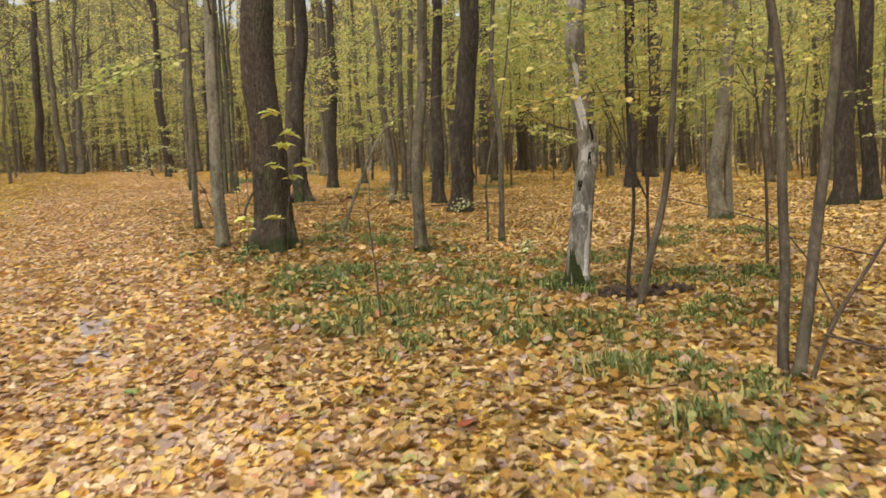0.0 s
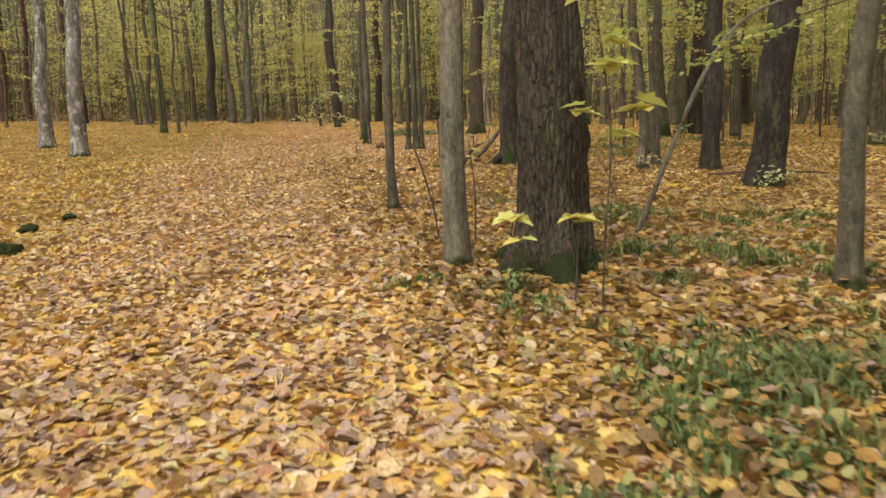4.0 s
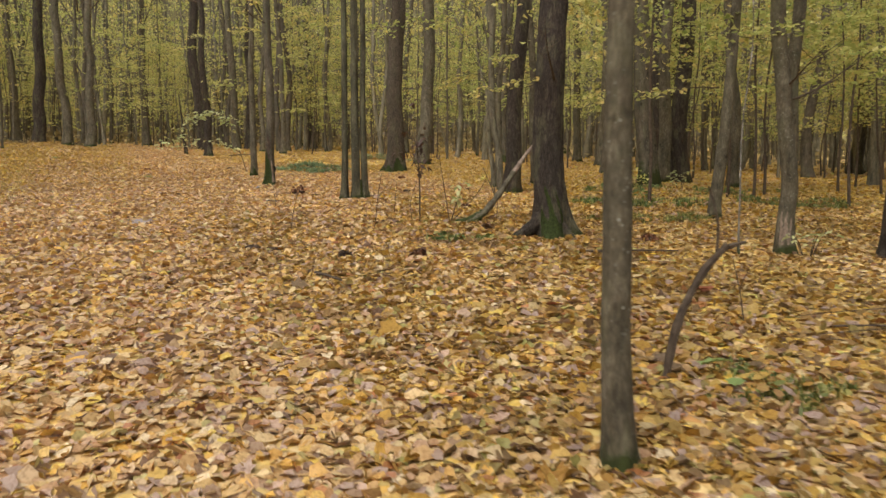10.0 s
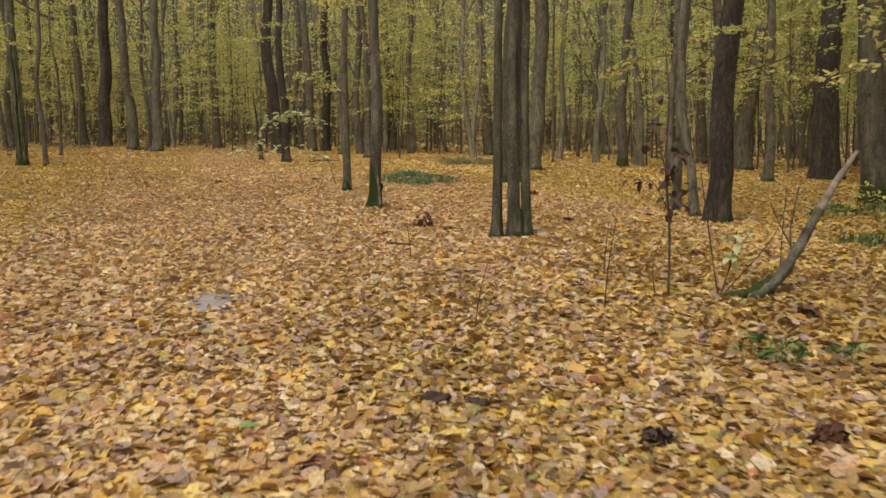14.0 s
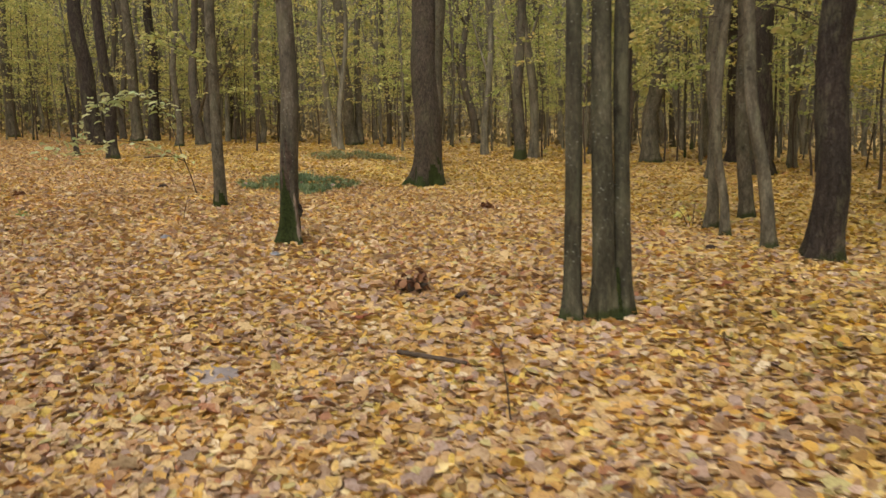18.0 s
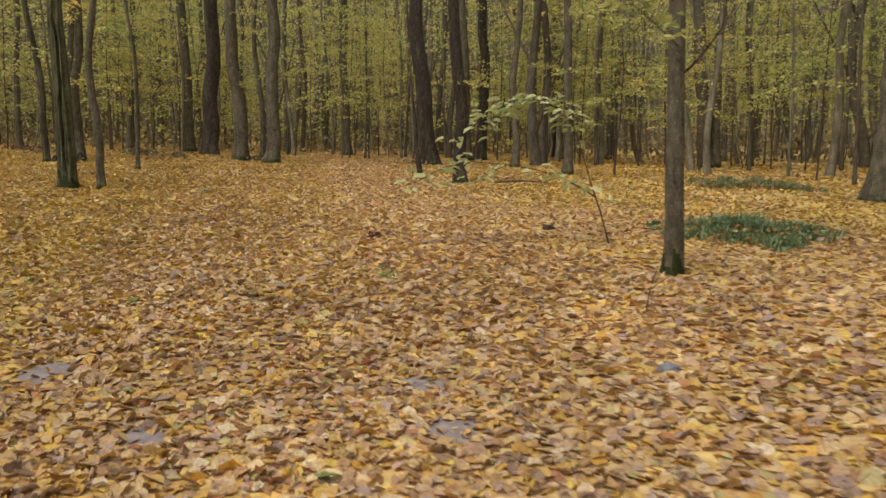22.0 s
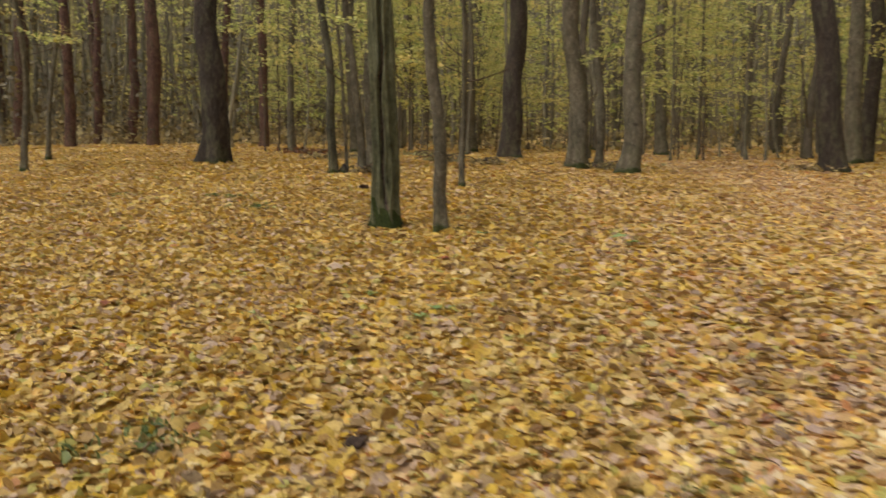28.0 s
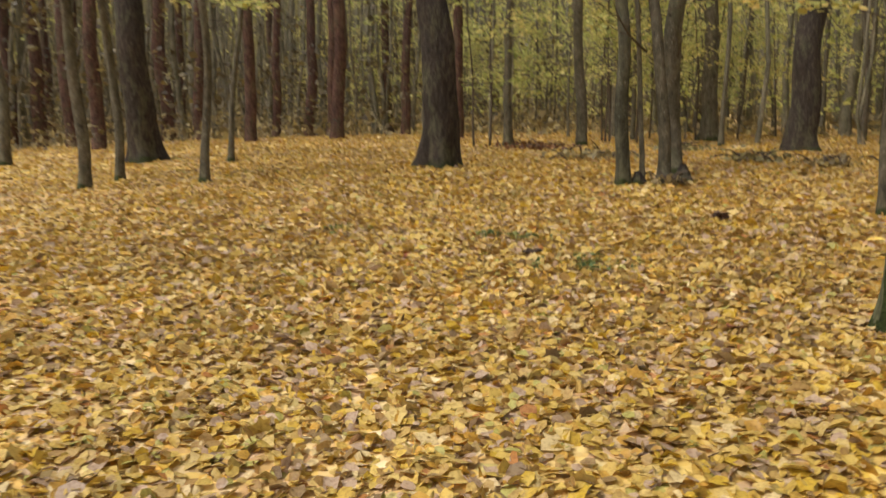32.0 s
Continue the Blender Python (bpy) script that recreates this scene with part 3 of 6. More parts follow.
# outline of a leaf about one unit long: midrib, two sides
OVAL = np.array([(0, 0, 0), (0.48, 0, 0), (1, 0, 0), (0.20, 0.37, 1), (0.70, 0.34, 1), (0.20, -0.37, 1), (0.70, -0.34, 1)])
OVAL_F = np.array([(0, 1, 3), (1, 4, 3), (1, 2, 4), (0, 5, 1), (1, 5, 6), (1, 6, 2)])
HEX = np.array([(0, 0, 0), (0.22, 0.38, 1), (0.70, 0.34, 0.8), (1, 0, 0), (0.70, -0.34, 0.8), (0.22, -0.38, 1)])
HEX_F = np.array([(0, 2, 1), (0, 3, 2), (0, 4, 3), (0, 5, 4)])
RHOMB = np.array([(0, 0, 0), (0.45, 0.36, 1), (1, 0, 0), (0.45, -0.36, 1)])
RHOMB_F = np.array([(0, 2, 1), (0, 3, 2)])
LOBED = np.array([(0.0, 0, 0), (0.05, 0.12, .3), (-0.02, 0.34, 1), (0.20, 0.33, .5), (0.42, 0.54, 1), (0.52, 0.33, .4), (0.70, 0.31, .6), (1.0, 0.0, .2),
                  (0.70, -0.31, .6), (0.52, -0.33, .4), (0.42, -0.54, 1), (0.20, -0.33, .5), (-0.02, -0.34, 1), (0.05, -0.12, .3), (0.38, 0, -0.1)])
LOBED_F = np.array([(14, i, i + 1) for i in range(1, 13)] + [(14, 13, 0), (14, 0, 1)])[:, [0, 2, 1]]


def scatter(kind, places, size, yaw, tilt, roll, curl):
    """Leaves as one array of vertices and triangles: each with its place, length, turn, tilt and curl."""
    tv, tf = {"oval": (OVAL, OVAL_F), "rhomb": (RHOMB, RHOMB_F), "hex": (HEX, HEX_F), "lobed": (LOBED, LOBED_F)}[kind]
    n = len(places)
    x = (tv[None, :, 0] - 0.5) * size[:, None]
    y = tv[None, :, 1] * (size * (0.75 + 0.4 * np.mod(yaw * 7.13, 1.0)))[:, None]
    z = (tv[None, :, 2] * 0.22 * curl[:, None] - 0.5 * np.abs(curl[:, None]) * (tv[None, :, 0] - 0.5) ** 2) * size[:, None]
    cr, sr = np.cos(roll)[:, None], np.sin(roll)[:, None]
    y, z = y * cr - z * sr, y * sr + z * cr
    ct, st = np.cos(tilt)[:, None], np.sin(tilt)[:, None]
    x, z = x * ct - z * st, x * st + z * ct
    ca, sa = np.cos(yaw)[:, None], np.sin(yaw)[:, None]
    x, y = x * ca - y * sa, x * sa + y * ca
    v = np.stack([x, y, z], -1) + places[:, None]
    f = tf[None] + (np.arange(n) * len(tv))[:, None, None]
    return v.reshape(-1, 3), f.reshape(-1, 3)


# ---- the ground: one sheet to the horizon ----
def axis_steps(lo, hi, step, far):
    mid = np.arange(lo, hi + 1e-6, step)
    out = [hi + 3, hi + 8, hi + 18, hi + 40, hi + 90, far]
    inn = [-far, lo - 90, lo - 40, lo - 18, lo - 8, lo - 3]
    return np.concatenate([inn, mid, out])


gx, gy = axis_steps(-62, 22, 0.4, 900), axis_steps(-6, 74, 0.4, 900)
GX, GY = np.meshgrid(gx, gy)
gv = np.stack([GX, GY, height(GX, GY)], -1).reshape(-1, 3)
nx, ny = len(gx), len(gy)
gi = (np.arange(ny - 1)[:, None] * nx + np.arange(nx - 1)[None]).ravel()
tagged(new("ground", mesh_of("ground", gv, np.stack([gi, gi + 1, gi + nx + 1, gi + nx], 1), M["ground"], smooth=True)),
       "forest floor of brown leaf mould under fallen leaves", "ground", kind="structure")

# ---- trees ----
LOOKS = {
    "oak": ("oak", "old oak with deeply furrowed grey-brown bark", 0.75, 5),
    "dark": ("dark", "tall tree with dark brown furrowed bark", 0.6, 4),
    "smooth": ("smooth", "slender hornbeam with smooth grey-brown bark", 0.55, 4),
    "mossy": ("mossy", "slender tree with green moss on its foot", 0.55, 3),
    "olive": ("olive", "old hornbeam with greenish algae on its bark", 0.4, 3),
    "pale": ("pale", "slender hornbeam with smooth pale grey bark", 0.35, 3),
    "shaded": ("shaded", "hornbeam with dark olive-brown bark", 0.55, 4),
    "brown_stem": ("brown", "thin brown stem", 0.4, 3),
    "wood": ("wood", "tall grey hornbeam of the wood", 0.6, 4),
    "birch": ("birch", "young birch with peeling whitish bark", 0.7, 3),
    "pine": ("pine", "straight pine with reddish brown bark", 0.25, 3),
}
BRANCHES = [branch_mesh("branch", 2.6, M["twig"], 40 + i, 0.05, 6) for i in range(4)]


def crown_mesh(seed, sprays, leaves, spread, tall, leaf, mat, low=0.15, wide=0.2):
    """Many small leaves along drooping boughs, in layered sprays with gaps between them."""
    rng = np.random.default_rng(seed)
    a, h = rng.uniform(0, 6.28, sprays), rng.beta(1.5, 1.4, sprays)
    lim = spread * np.sin(np.clip(h * (1 - low) + low, 0, 1) * np.pi) ** 0.6 * rng.uniform(0.5, 1.25, sprays)
    t = rng.beta(1.9, 1.1, (sprays, leaves))
    side = rng.normal(0, 1, (sprays, leaves)) * wide * (0.35 + 0.65 * np.sin(np.clip(t, 0, 1) * np.pi)) * lim[:, None]
    x = lim[:, None] * t * np.cos(a)[:, None] - side * np.sin(a)[:, None]
    y = lim[:, None] * t * np.sin(a)[:, None] + side * np.cos(a)[:, None]
    z = h[:, None] * tall + lim[:, None] * (0.30 * t - 0.38 * t * t) * rng.uniform(0.4, 1.5, sprays)[:, None] + rng.normal(0, 0.05, t.shape)
    n = sprays * leaves
    v, f = scatter("rhomb", np.stack([x, y, z], -1).reshape(-1, 3), rng.uniform(0.6, 1.3, n) * leaf, rng.uniform(0, 6.28, n), rng.normal(0.1, 0.4, n), rng.normal(0, 0.5, n), rng.normal(0, 1, n))
    return mesh_of("crown", v, f, mat)


CROWNS = [crown_mesh(60 + i, 27, 14, 2.7, 8.0, 0.17, M["crown"]) for i in range(5)]
SPRAYS = [crown_mesh(70 + i, 20 + 4 * i, 44, 2.4, 6.0, 0.115, M["under"], 0.3, 0.17) for i in range(6)]


def leafy_twig_mesh(seed):
    """A thin bough that leaves along +x in a flat spray, with small pointed leaves along its twigs."""
    rng = np.random.default_rng(seed)
    t = np.linspace(0, 1, 8)
    long = rng.uniform(1.1, 1.9)
    c = np.stack([long * t, 0.12 * np.sin(2.5 * t + seed) * t, 0.32 * t - 0.35 * t * t], 1)
    wood, spots = [tube(c, 0.008 * (1 - 0.8 * t), 5)], []
    for k in range(9):
        s0 = 0.2 + 0.085 * k
        o = np.array([np.interp(s0, t, c[:, j]) for j in range(3)])
        d = np.array([0.55, (-1) ** k * rng.uniform(0.5, 0.9), rng.uniform(-0.25, 0.12)]) * long * rng.uniform(0.22, 0.40) * (1.15 - 0.6 * s0)
        u = np.linspace(0, 1, 4)[:, None]
        wood.append(tube(o + d * u, 0.003 * (1 - 0.7 * u[:, 0]), 4))
        q = rng.uniform(0.15, 1.05, (9, 1))
        spots.append(o + d * q + rng.normal(0, 1, (9, 3)) * np.array([0.04, 0.04, 0.025]))
    wv, wf = joined(wood)
    p = np.concatenate(spots)
    n = len(p)
    lv, lf = scatter("hex", p, rng.uniform(0.06, 0.105, n), rng.uniform(0, 6.28, n), rng.normal(0.25, 0.3, n), rng.normal(0, 0.35, n), rng.normal(0, 0.8, n))
    faces = wf.tolist() + (lf + len(wv)).tolist()
    me = mesh_of("leafy_twig", np.concatenate([wv, lv]), faces, M["twig"])
    me.materials.append(M["under"])
    me.polygons.foreach_set("material_index", np.concatenate([np.zeros(len(wf), np.int32), np.ones(len(lf), np.int32)]))
    return me


LEAFY = [leafy_twig_mesh(80 + i) for i in range(6)]
tree_count = [0]


def tree(x, y, r, kind="smooth", h=15.0, lean=(0.0, 0.0), label="", fine=0, stems=(), crown=True, flare=None, bend=0.13, furrow=0.0, group="", name="tree", limbs=3, low=None, crook=(), grooves=(), zones=(), leafy=None):
    """A tree on the ground at x, y: trunk or stems, limbs and crown."""
    i = tree_count[0] = tree_count[0] + 1
    rng = np.random.default_rng(900 + i)
    mat, text, fl, lobes = LOOKS[kind]
    t = thing(name, x, y, label or text, "tree", group)
    seg, rings = ((10, 16), (22, 40), (48, 110), (150, 230))[fine]
    for k, (sx, sy, sr, sl) in enumerate(stems or [(0, 0, r, lean)]):
        part("trunk", trunk_mesh("trunk", sr, h * (1 if k == 0 else rng.uniform(0.8, 0.95)), M[mat], 500 + 7 * i + k, seg, rings, fl if flare is None else flare, lobes, sl, bend,
                                 furrow, ridges=int(2 * math.pi * sr / 0.045) if furrow else 40, base=(sx, sy), crook=crook, grooves=grooves if k == 0 else (), zones=zones if k == 0 else ()), t)
    if crown:
        for k in range(limbs):
            z = h * rng.uniform(0.42, 0.85)
            m = pose(lean[0] * z, lean[1] * z, z, 0, rng.uniform(-20, 15), rng.uniform(0, 360))
            part("branch", BRANCHES[k % 4], t, m)
        s = h / 16 * rng.uniform(0.85, 1.1)
        m = pose(lean[0] * h * 0.5, lean[1] * h * 0.5, h * 0.5, 0, 0, rng.uniform(0, 360)) @ Matrix.Diagonal((s * (1.0 if r > 0.15 else 0.7), s * (1.0 if r > 0.15 else 0.7), s, 1))
        tagged(part("crown", CROWNS[i % 5], t, m), kind="stuff")
    side = np.random.default_rng(4400 + i)
    for k in range(leafy if leafy is not None else int(side.integers(2, 5)) if crown and r < 0.24 and kind != "pine" else 0):
        z = side.uniform(1.9, 6.5)
        s = side.uniform(0.7, 1.3)
        part("leafy_twig", LEAFY[int(side.integers(0, 6))], t, pose(lean[0] * z, lean[1] * z, z, 0, side.uniform(-14, 22), side.uniform(0, 360)) @ Matrix.Diagonal((s, s, s, 1)))
    for k in range(2 if crown else 0):
        z = side.uniform(1.6, 5)
        s = side.uniform(0.16, 0.4)
        part("dead_twig", BRANCHES[k], t, pose(lean[0] * z, lean[1] * z, z, 0, side.uniform(-10, 30), side.uniform(0, 360)) @ Matrix.Diagonal((s, s * 1.3, s, 1)))
    if low:
        m = pose(lean[0] * low, lean[1] * low, low, 0, 0, rng.uniform(0, 360))
        tagged(part("spray", SPRAYS[i % 6], t, m @ Matrix.Diagonal((0.6, 0.6, 0.5, 1))), kind="stuff")
    return t


# start of the walk
oak = tree(-2.15, 11.55, 0.262, "oak", 19, (0.02, 0.0), "old oak with furrowed bark and mossy foot beside the trail", 3, furrow=0.09, flare=0.75, group="oaks")
tree(-2.90, 11.34, 0.1, "pale", 14, (0.022, 0), "slim pale grey hornbeam beside the old oak", 2, bend=0.04)
tree(-4.43, 14.86, 0.062, "smooth", 12, (0.008, 0), "slim grey-brown sapling standing among the leaves", 2, bend=0.03, crook=[(0, 0, 0), (0.6, -0.03, 0), (1.3, -0.02, 0), (2.2, 0.02, 0)])
tree(0.04, 11.6, 0.09, "smooth", 13, (0.04, 0.0), "slim grey-green hornbeam among green herbs", 2)
tree(1.38, 13.0, 0.05, "smooth", 10, (0.05, 0.0), "thin sapling with a curved stem and a second shoot", 1, stems=[(0, 0, 0.05, (0.05, 0)), (-0.24, 0.05, 0.02, (0.12, 0))], crook=[(0, 0, 0), (0.9, -0.06, 0), (2.2, 0.0, 0), (4, 0.06, 0)])
tree(1.97, 8.9, 0.128, "birch", 13, (0.03, 0.0), "crooked birch with peeling white bark", 3, flare=0.6, bend=0.02, crook=[(0, 0, 0), (0.4, 0.03, 0), (0.8, 0.06, 0), (1.25, 0.10, 0), (1.6, 0.15, 0), (1.9, 0.12, 0), (2.3, 0.04, 0), (2.9, 0.0, 0), (4, 0.05, 0)],
     zones=[(M["moss"], -130, 60, -0.2, 0.42), (M["white_bark"], -60, 16, 0.18, 0.95), (M["white_bark"], -118, 20, 1.9, 2.7), (M["hollow"], -100, 9, 1.42, 1.47), (M["hollow"], -70, 11, 1.72, 1.76), (M["hollow"], -125, 10, 1.12, 1.16)])
tree(0.78, 18.75, 0.27, "dark", 18, (0.075, 0.01), "dark tall tree leaning sideways", 2, furrow=0.05)
tree(2.74, 5.05, 0.05, "brown_stem", 9, (-0.03, 0), "double-stemmed dark shrub beside the trail", 1, stems=[(-0.02, 0.02, 0.036, (-0.03, 0.0)), (0.06, -0.02, 0.040, (0.14, 0.02))], flare=0.3)
tree(3.30, 4.46, 0.10, "dark", 13, (0.05, 0), "dark trunk with a splayed foot", 1, flare=1.2)
leaning_stem = tree(2.38, 7.57, 0.036, "brown_stem", 8, (0.20, 0.0), "thin leaning dark stem with yellow leaf sprays", 1, low=2.6, crown=False)
tree(2.32, 7.81, 0.02, "dark", 6, (0.02, 0.0), "thin upright dark stem by a log", 0, low=2.2, crown=False)
tree(6.02, 15.89, 0.2, "wood", 16, (0.035, 0.0), "grey tree with two leaning stems and a dark foot", 1, stems=[(0, 0, 0.16, (0.03, 0)), (0.28, 0.1, 0.09, (0.07, 0.02))])
tree(9.84, 18.17, 0.24, "dark", 18, (0.05, 0))
tree(11.2, 19.6, 0.2, "dark", 17, (0.03, 0))
tree(6.70, 26.40, 0.19, "dark", 17, (0.02, 0))
tree(5.34, 28.26, 0.19, "smooth", 17)
tree(-0.84, 24.64, 0.10, "smooth", 15, (0.02, 0))
tree(4.93, 48.02, 0.28, "dark", 19, (0.03, 0))
tree(9.4, 34.3, 0.28, "dark", 19, (0.05, 0))
tree(11.98, 45.36, 0.27, "dark", 19)
tree(-22.17, 30.23, 0.25, "birch", 17, (-0.03, 0), "pale grey birch across the trail", 1)
tree(-17.08, 25.36, 0.24, "birch", 17, (-0.03, 0), "pale grey birch with a flared foot across the trail", 1)
for k, (z, yaw, dip, s) in enumerate(((2.1, 176, 2, 0.95), (2.3, 150, 2, 0.8), (3.0, 140, 0, 1.2), (2.5, 20, 8, 0.9), (3.2, 215, -6, 1.2), (2.9, 60, 4, 1.0))):
    part("leafy_twig", LEAFY[k % 6], leaning_stem, pose(0.2 * z, 0, z, 0, dip, yaw) @ Matrix.Diagonal((s, s, s, 1)))
# right of the trail, second quarter
rooted = tree(-3.86, 22.29, 0.215, "dark", 19, (0.03, 0.0), "dark oak with a spreading root foot", 3, zones=[(M["moss"], -95, 40, -0.2, 0.42)], furrow=0.045, flare=0.95)
tree(0.19, 21.06, 0.165, "dark", 17, (-0.02, 0), "dark straight trunk with a mossy foot", 1)
tree(-1.09, 21.25, 0.10, "smooth", 15, (-0.01, 0), "double-stemmed grey hornbeam with cut foot", 2, zones=[(M["dead"], -105, 40, 0.12, 0.42)], stems=[(0, 0, 0.10, (-0.015, 0)), (0.3, 0.6, 0.09, (0.0, 0))])
tree(-1.71, 21.06, 0.013, "birch", 3.4, (-0.02, 0), "thin whitish sapling between darker trunks", 1, crown=False, low=2.4)
tree(0.25, 40.17, 0.15, "smooth", 16)
tree(-0.06, 32.38, 0.27, "mossy", 18, (0.0, 0))
tree(0.71, 33.80, 0.19, "smooth", 17, (0.02, 0))
tree(1.25, 34.18, 0.26, "dark", 18)
tree(2.41, 33.02, 0.155, "smooth", 16, (-0.02, 0))
tree(2.64, 42.39, 0.42, "dark", 20, (0.015, 0))
tree(-3.96, 28.97, 0.185, "dark", 17, (0.02, 0.0), "dark reddish-brown trunk beside grey stems", 1)
tree(-4.15, 31.18, 0.08, "wood", 15, (-0.02, 0))
tree(-4.27, 30.58, 0.06, "wood", 12, (-0.06, 0), "thin grey stem bent to one side", 1)
tree(-4.15, 29.76, 0.08, "wood", 14, (-0.02, 0), "grey-brown hornbeam in a small group", 1)
tree(-3.08, 32.24, 0.11, "smooth", 14, (-0.05, 0))
triple = tree(-7.16, 26.84, 0.093, "shaded", 15, (-0.008, 0), "three-stemmed hornbeam with mossy foot", 2,
     stems=[(0, 0, 0.083, (-0.010, 0)), (-0.235, 0.06, 0.066, (-0.002, 0)), (0.168, 0.03, 0.064, (-0.014, 0))], flare=0.8, bend=0.02)
scarred = tree(-9.82, 30.62, 0.113, "mossy", 14, (0.013, 0.0), "slim tree with a dark mossy scarred foot", 3, flare=0.75, bend=0.05, leafy=1,
               zones=[(M["rotten"], -112, 40, 0.4, 1.15), (M["moss"], -135, 72, -0.2, 0.72), (M["dead"], -58, 17, 0.05, 0.5)], grooves=[(-92, 20, 0.16, 0.0, 0.8)])
tree(-11.31, 34.64, 0.098, "smooth", 14, (0.015, 0.0), "slim grey-brown tree with a mossy foot", 2, flare=0.4, bend=0.05, zones=[(M["moss"], -90, 90, -0.2, 0.14)])
tree(-7.34, 38.41, 0.30, "oak", 19, (0.03, 0.0), "old oak with a broad mossy foot", 2, furrow=0.05, flare=0.8, group="oaks", zones=[(M["moss"], -84, 22, -0.2, 0.6), (M["moss"], -150, 50, -0.2, 0.22)])
tree(-6.73, 44.20, 0.3, "smooth", 18, (0.02, 0))
# ahead, third quarter
tree(-3.27, 37.11, 0.05, "dark", 8, (0.02, 0))
tree(1.47, 47.52, 0.30, "smooth", 18, (0.085, 0), "grey trunk leaning to one side")
tree(1.1, 52.6, 0.21, "smooth", 17, (-0.05, 0))
tree(4.23, 58.20, 0.23, "smooth", 17)
tree(-3.02, 48.35, 0.20, "mossy", 17, (0.03, 0))
tree(-9.00, 60.40, 0.32, "smooth", 18, (-0.02, 0), stems=[(0, 0, 0.3, (-0.04, 0)), (0.4, 0.2, 0.2, (0.06, 0))])
tree(-17.09, 45.02, 0.075, "dark", 2.6, (-0.1, -0.05), "short dark leaning stem", crown=False)
tree(-15.91, 44.36, 0.16, "dark", 15, (0.0, 0), "dark trunk with a mossy foot", 1)
tree(-24.43, 49.07, 0.225, "smooth", 17, (-0.04, -0.01), "grey leaning trunk beside a brush heap", 1)
tree(-23.00, 48.53, 0.21, "smooth", 17, (0.035, 0.01), "grey trunk beside a brush heap", 1)
tree(-28.76, 54.21, 0.33, "dark", 19, (0.015, 0.0), "", 1)
tree(-13.72, 48.91, 0.138, "smooth", 16, (-0.01, 0))
tree(-19.49, 54.50, 0.33, "dark", 18, (-0.04, 0), "", 1)
tree(-19.31, 60.13, 0.27, "smooth", 18, (-0.02, 0))
tree(-19.07, 62.18, 0.28, "dark", 18, (0.02, 0))
tree(-16.17, 54.49, 0.145, "smooth", 16, (0.01, 0))
tree(-16.03, 67.92, 0.3, "dark", 18, (-0.03, 0))
tree(-26.39, 63.49, 0.26, "smooth", 18, (-0.03, 0))
tree(-24.43, 50.61, 0.1, "smooth", 14)
# end of the walk
hollow = tree(-23.56, 40.19, 0.178, "olive", 15, (-0.035, -0.02), "old hornbeam with a hollow split trunk and mossy foot", 3, flare=0.5, bend=0.03, leafy=1,
              grooves=[(-64, 9, 0.42, 0.2, 3.8), (-104, 12, 0.10, 0.0, 4.5), (-22, 12, 0.12, 0.0, 4.0)], zones=[(M["rotten"], -64, 8, 0.2, 3.0), (M["moss"], -80, 170, -0.2, 0.22)])
tree(-22.78, 40.23, 0.085, "smooth", 13, (-0.025, -0.02), "slim hornbeam with a knotty bark", 2, flare=0.6, bend=0.05, crook=[(0, 0, 0), (0.5, -0.01, 0), (0.9, 0.02, 0), (1.4, 0.0, 0), (1.9, -0.06, 0), (2.6, -0.06, 0), (4, 0.05, 0)], leafy=2)
tree(-24.62, 44.0, 0.055, "smooth", 10, (-0.005, 0), "thin grey stem with a pale peeling foot", 1)
tree(-31.77, 44.81, 0.30, "dark", 19, (-0.005, 0), "big dark oak on the rise", 2, furrow=0.05, flare=0.6, group="oaks")
tree(-28.05, 44.61, 0.095, "shaded", 14, (-0.025, -0.02), "grey-brown stem in a clump", 1)
tree(-27.65, 45.05, 0.085, "smooth", 14, (-0.015, -0.01), "grey stem in a clump", 1)
tree(-27.84, 45.70, 0.14, "smooth", 15, (0.0, 0), "grey-brown trunk in a clump", 1)
tree(-27.87, 44.83, 0.04, "wood", 9, (0.0, 0), "thin grey stem in a clump")
tree(-39.7, 43.35, 0.34, "dark", 19, (-0.02, -0.02), "big dark oak with a mossy foot", 1, group="oaks")
tree(-35.56, 40.25, 0.1, "smooth", 13, (-0.012, -0.01), "slim sapling on the rise", 1, low=3.0)
tree(-36.19, 41.13, 0.08, "smooth", 12, (-0.01, -0.01), "slim sapling on the rise", 1)
tree(-33.93, 41.50, 0.073, "smooth", 11, (-0.01, -0.01), "slim sapling with a dark foot", 1, low=2.6)
tree(-37.23, 44.08, 0.066, "smooth", 11, (0, 0), "slim sapling on the rise")
tree(-43.24, 41.55, 0.12, "smooth", 13)
tree(-33.59, 60.38, 0.28, "smooth", 18, (-0.03, -0.02))
tree(-35.09, 51.09, 0.117, "smooth", 15, (-0.02, -0.02))
tree(-34.14, 53.19, 0.15, "smooth", 15, (-0.02, -0.02))
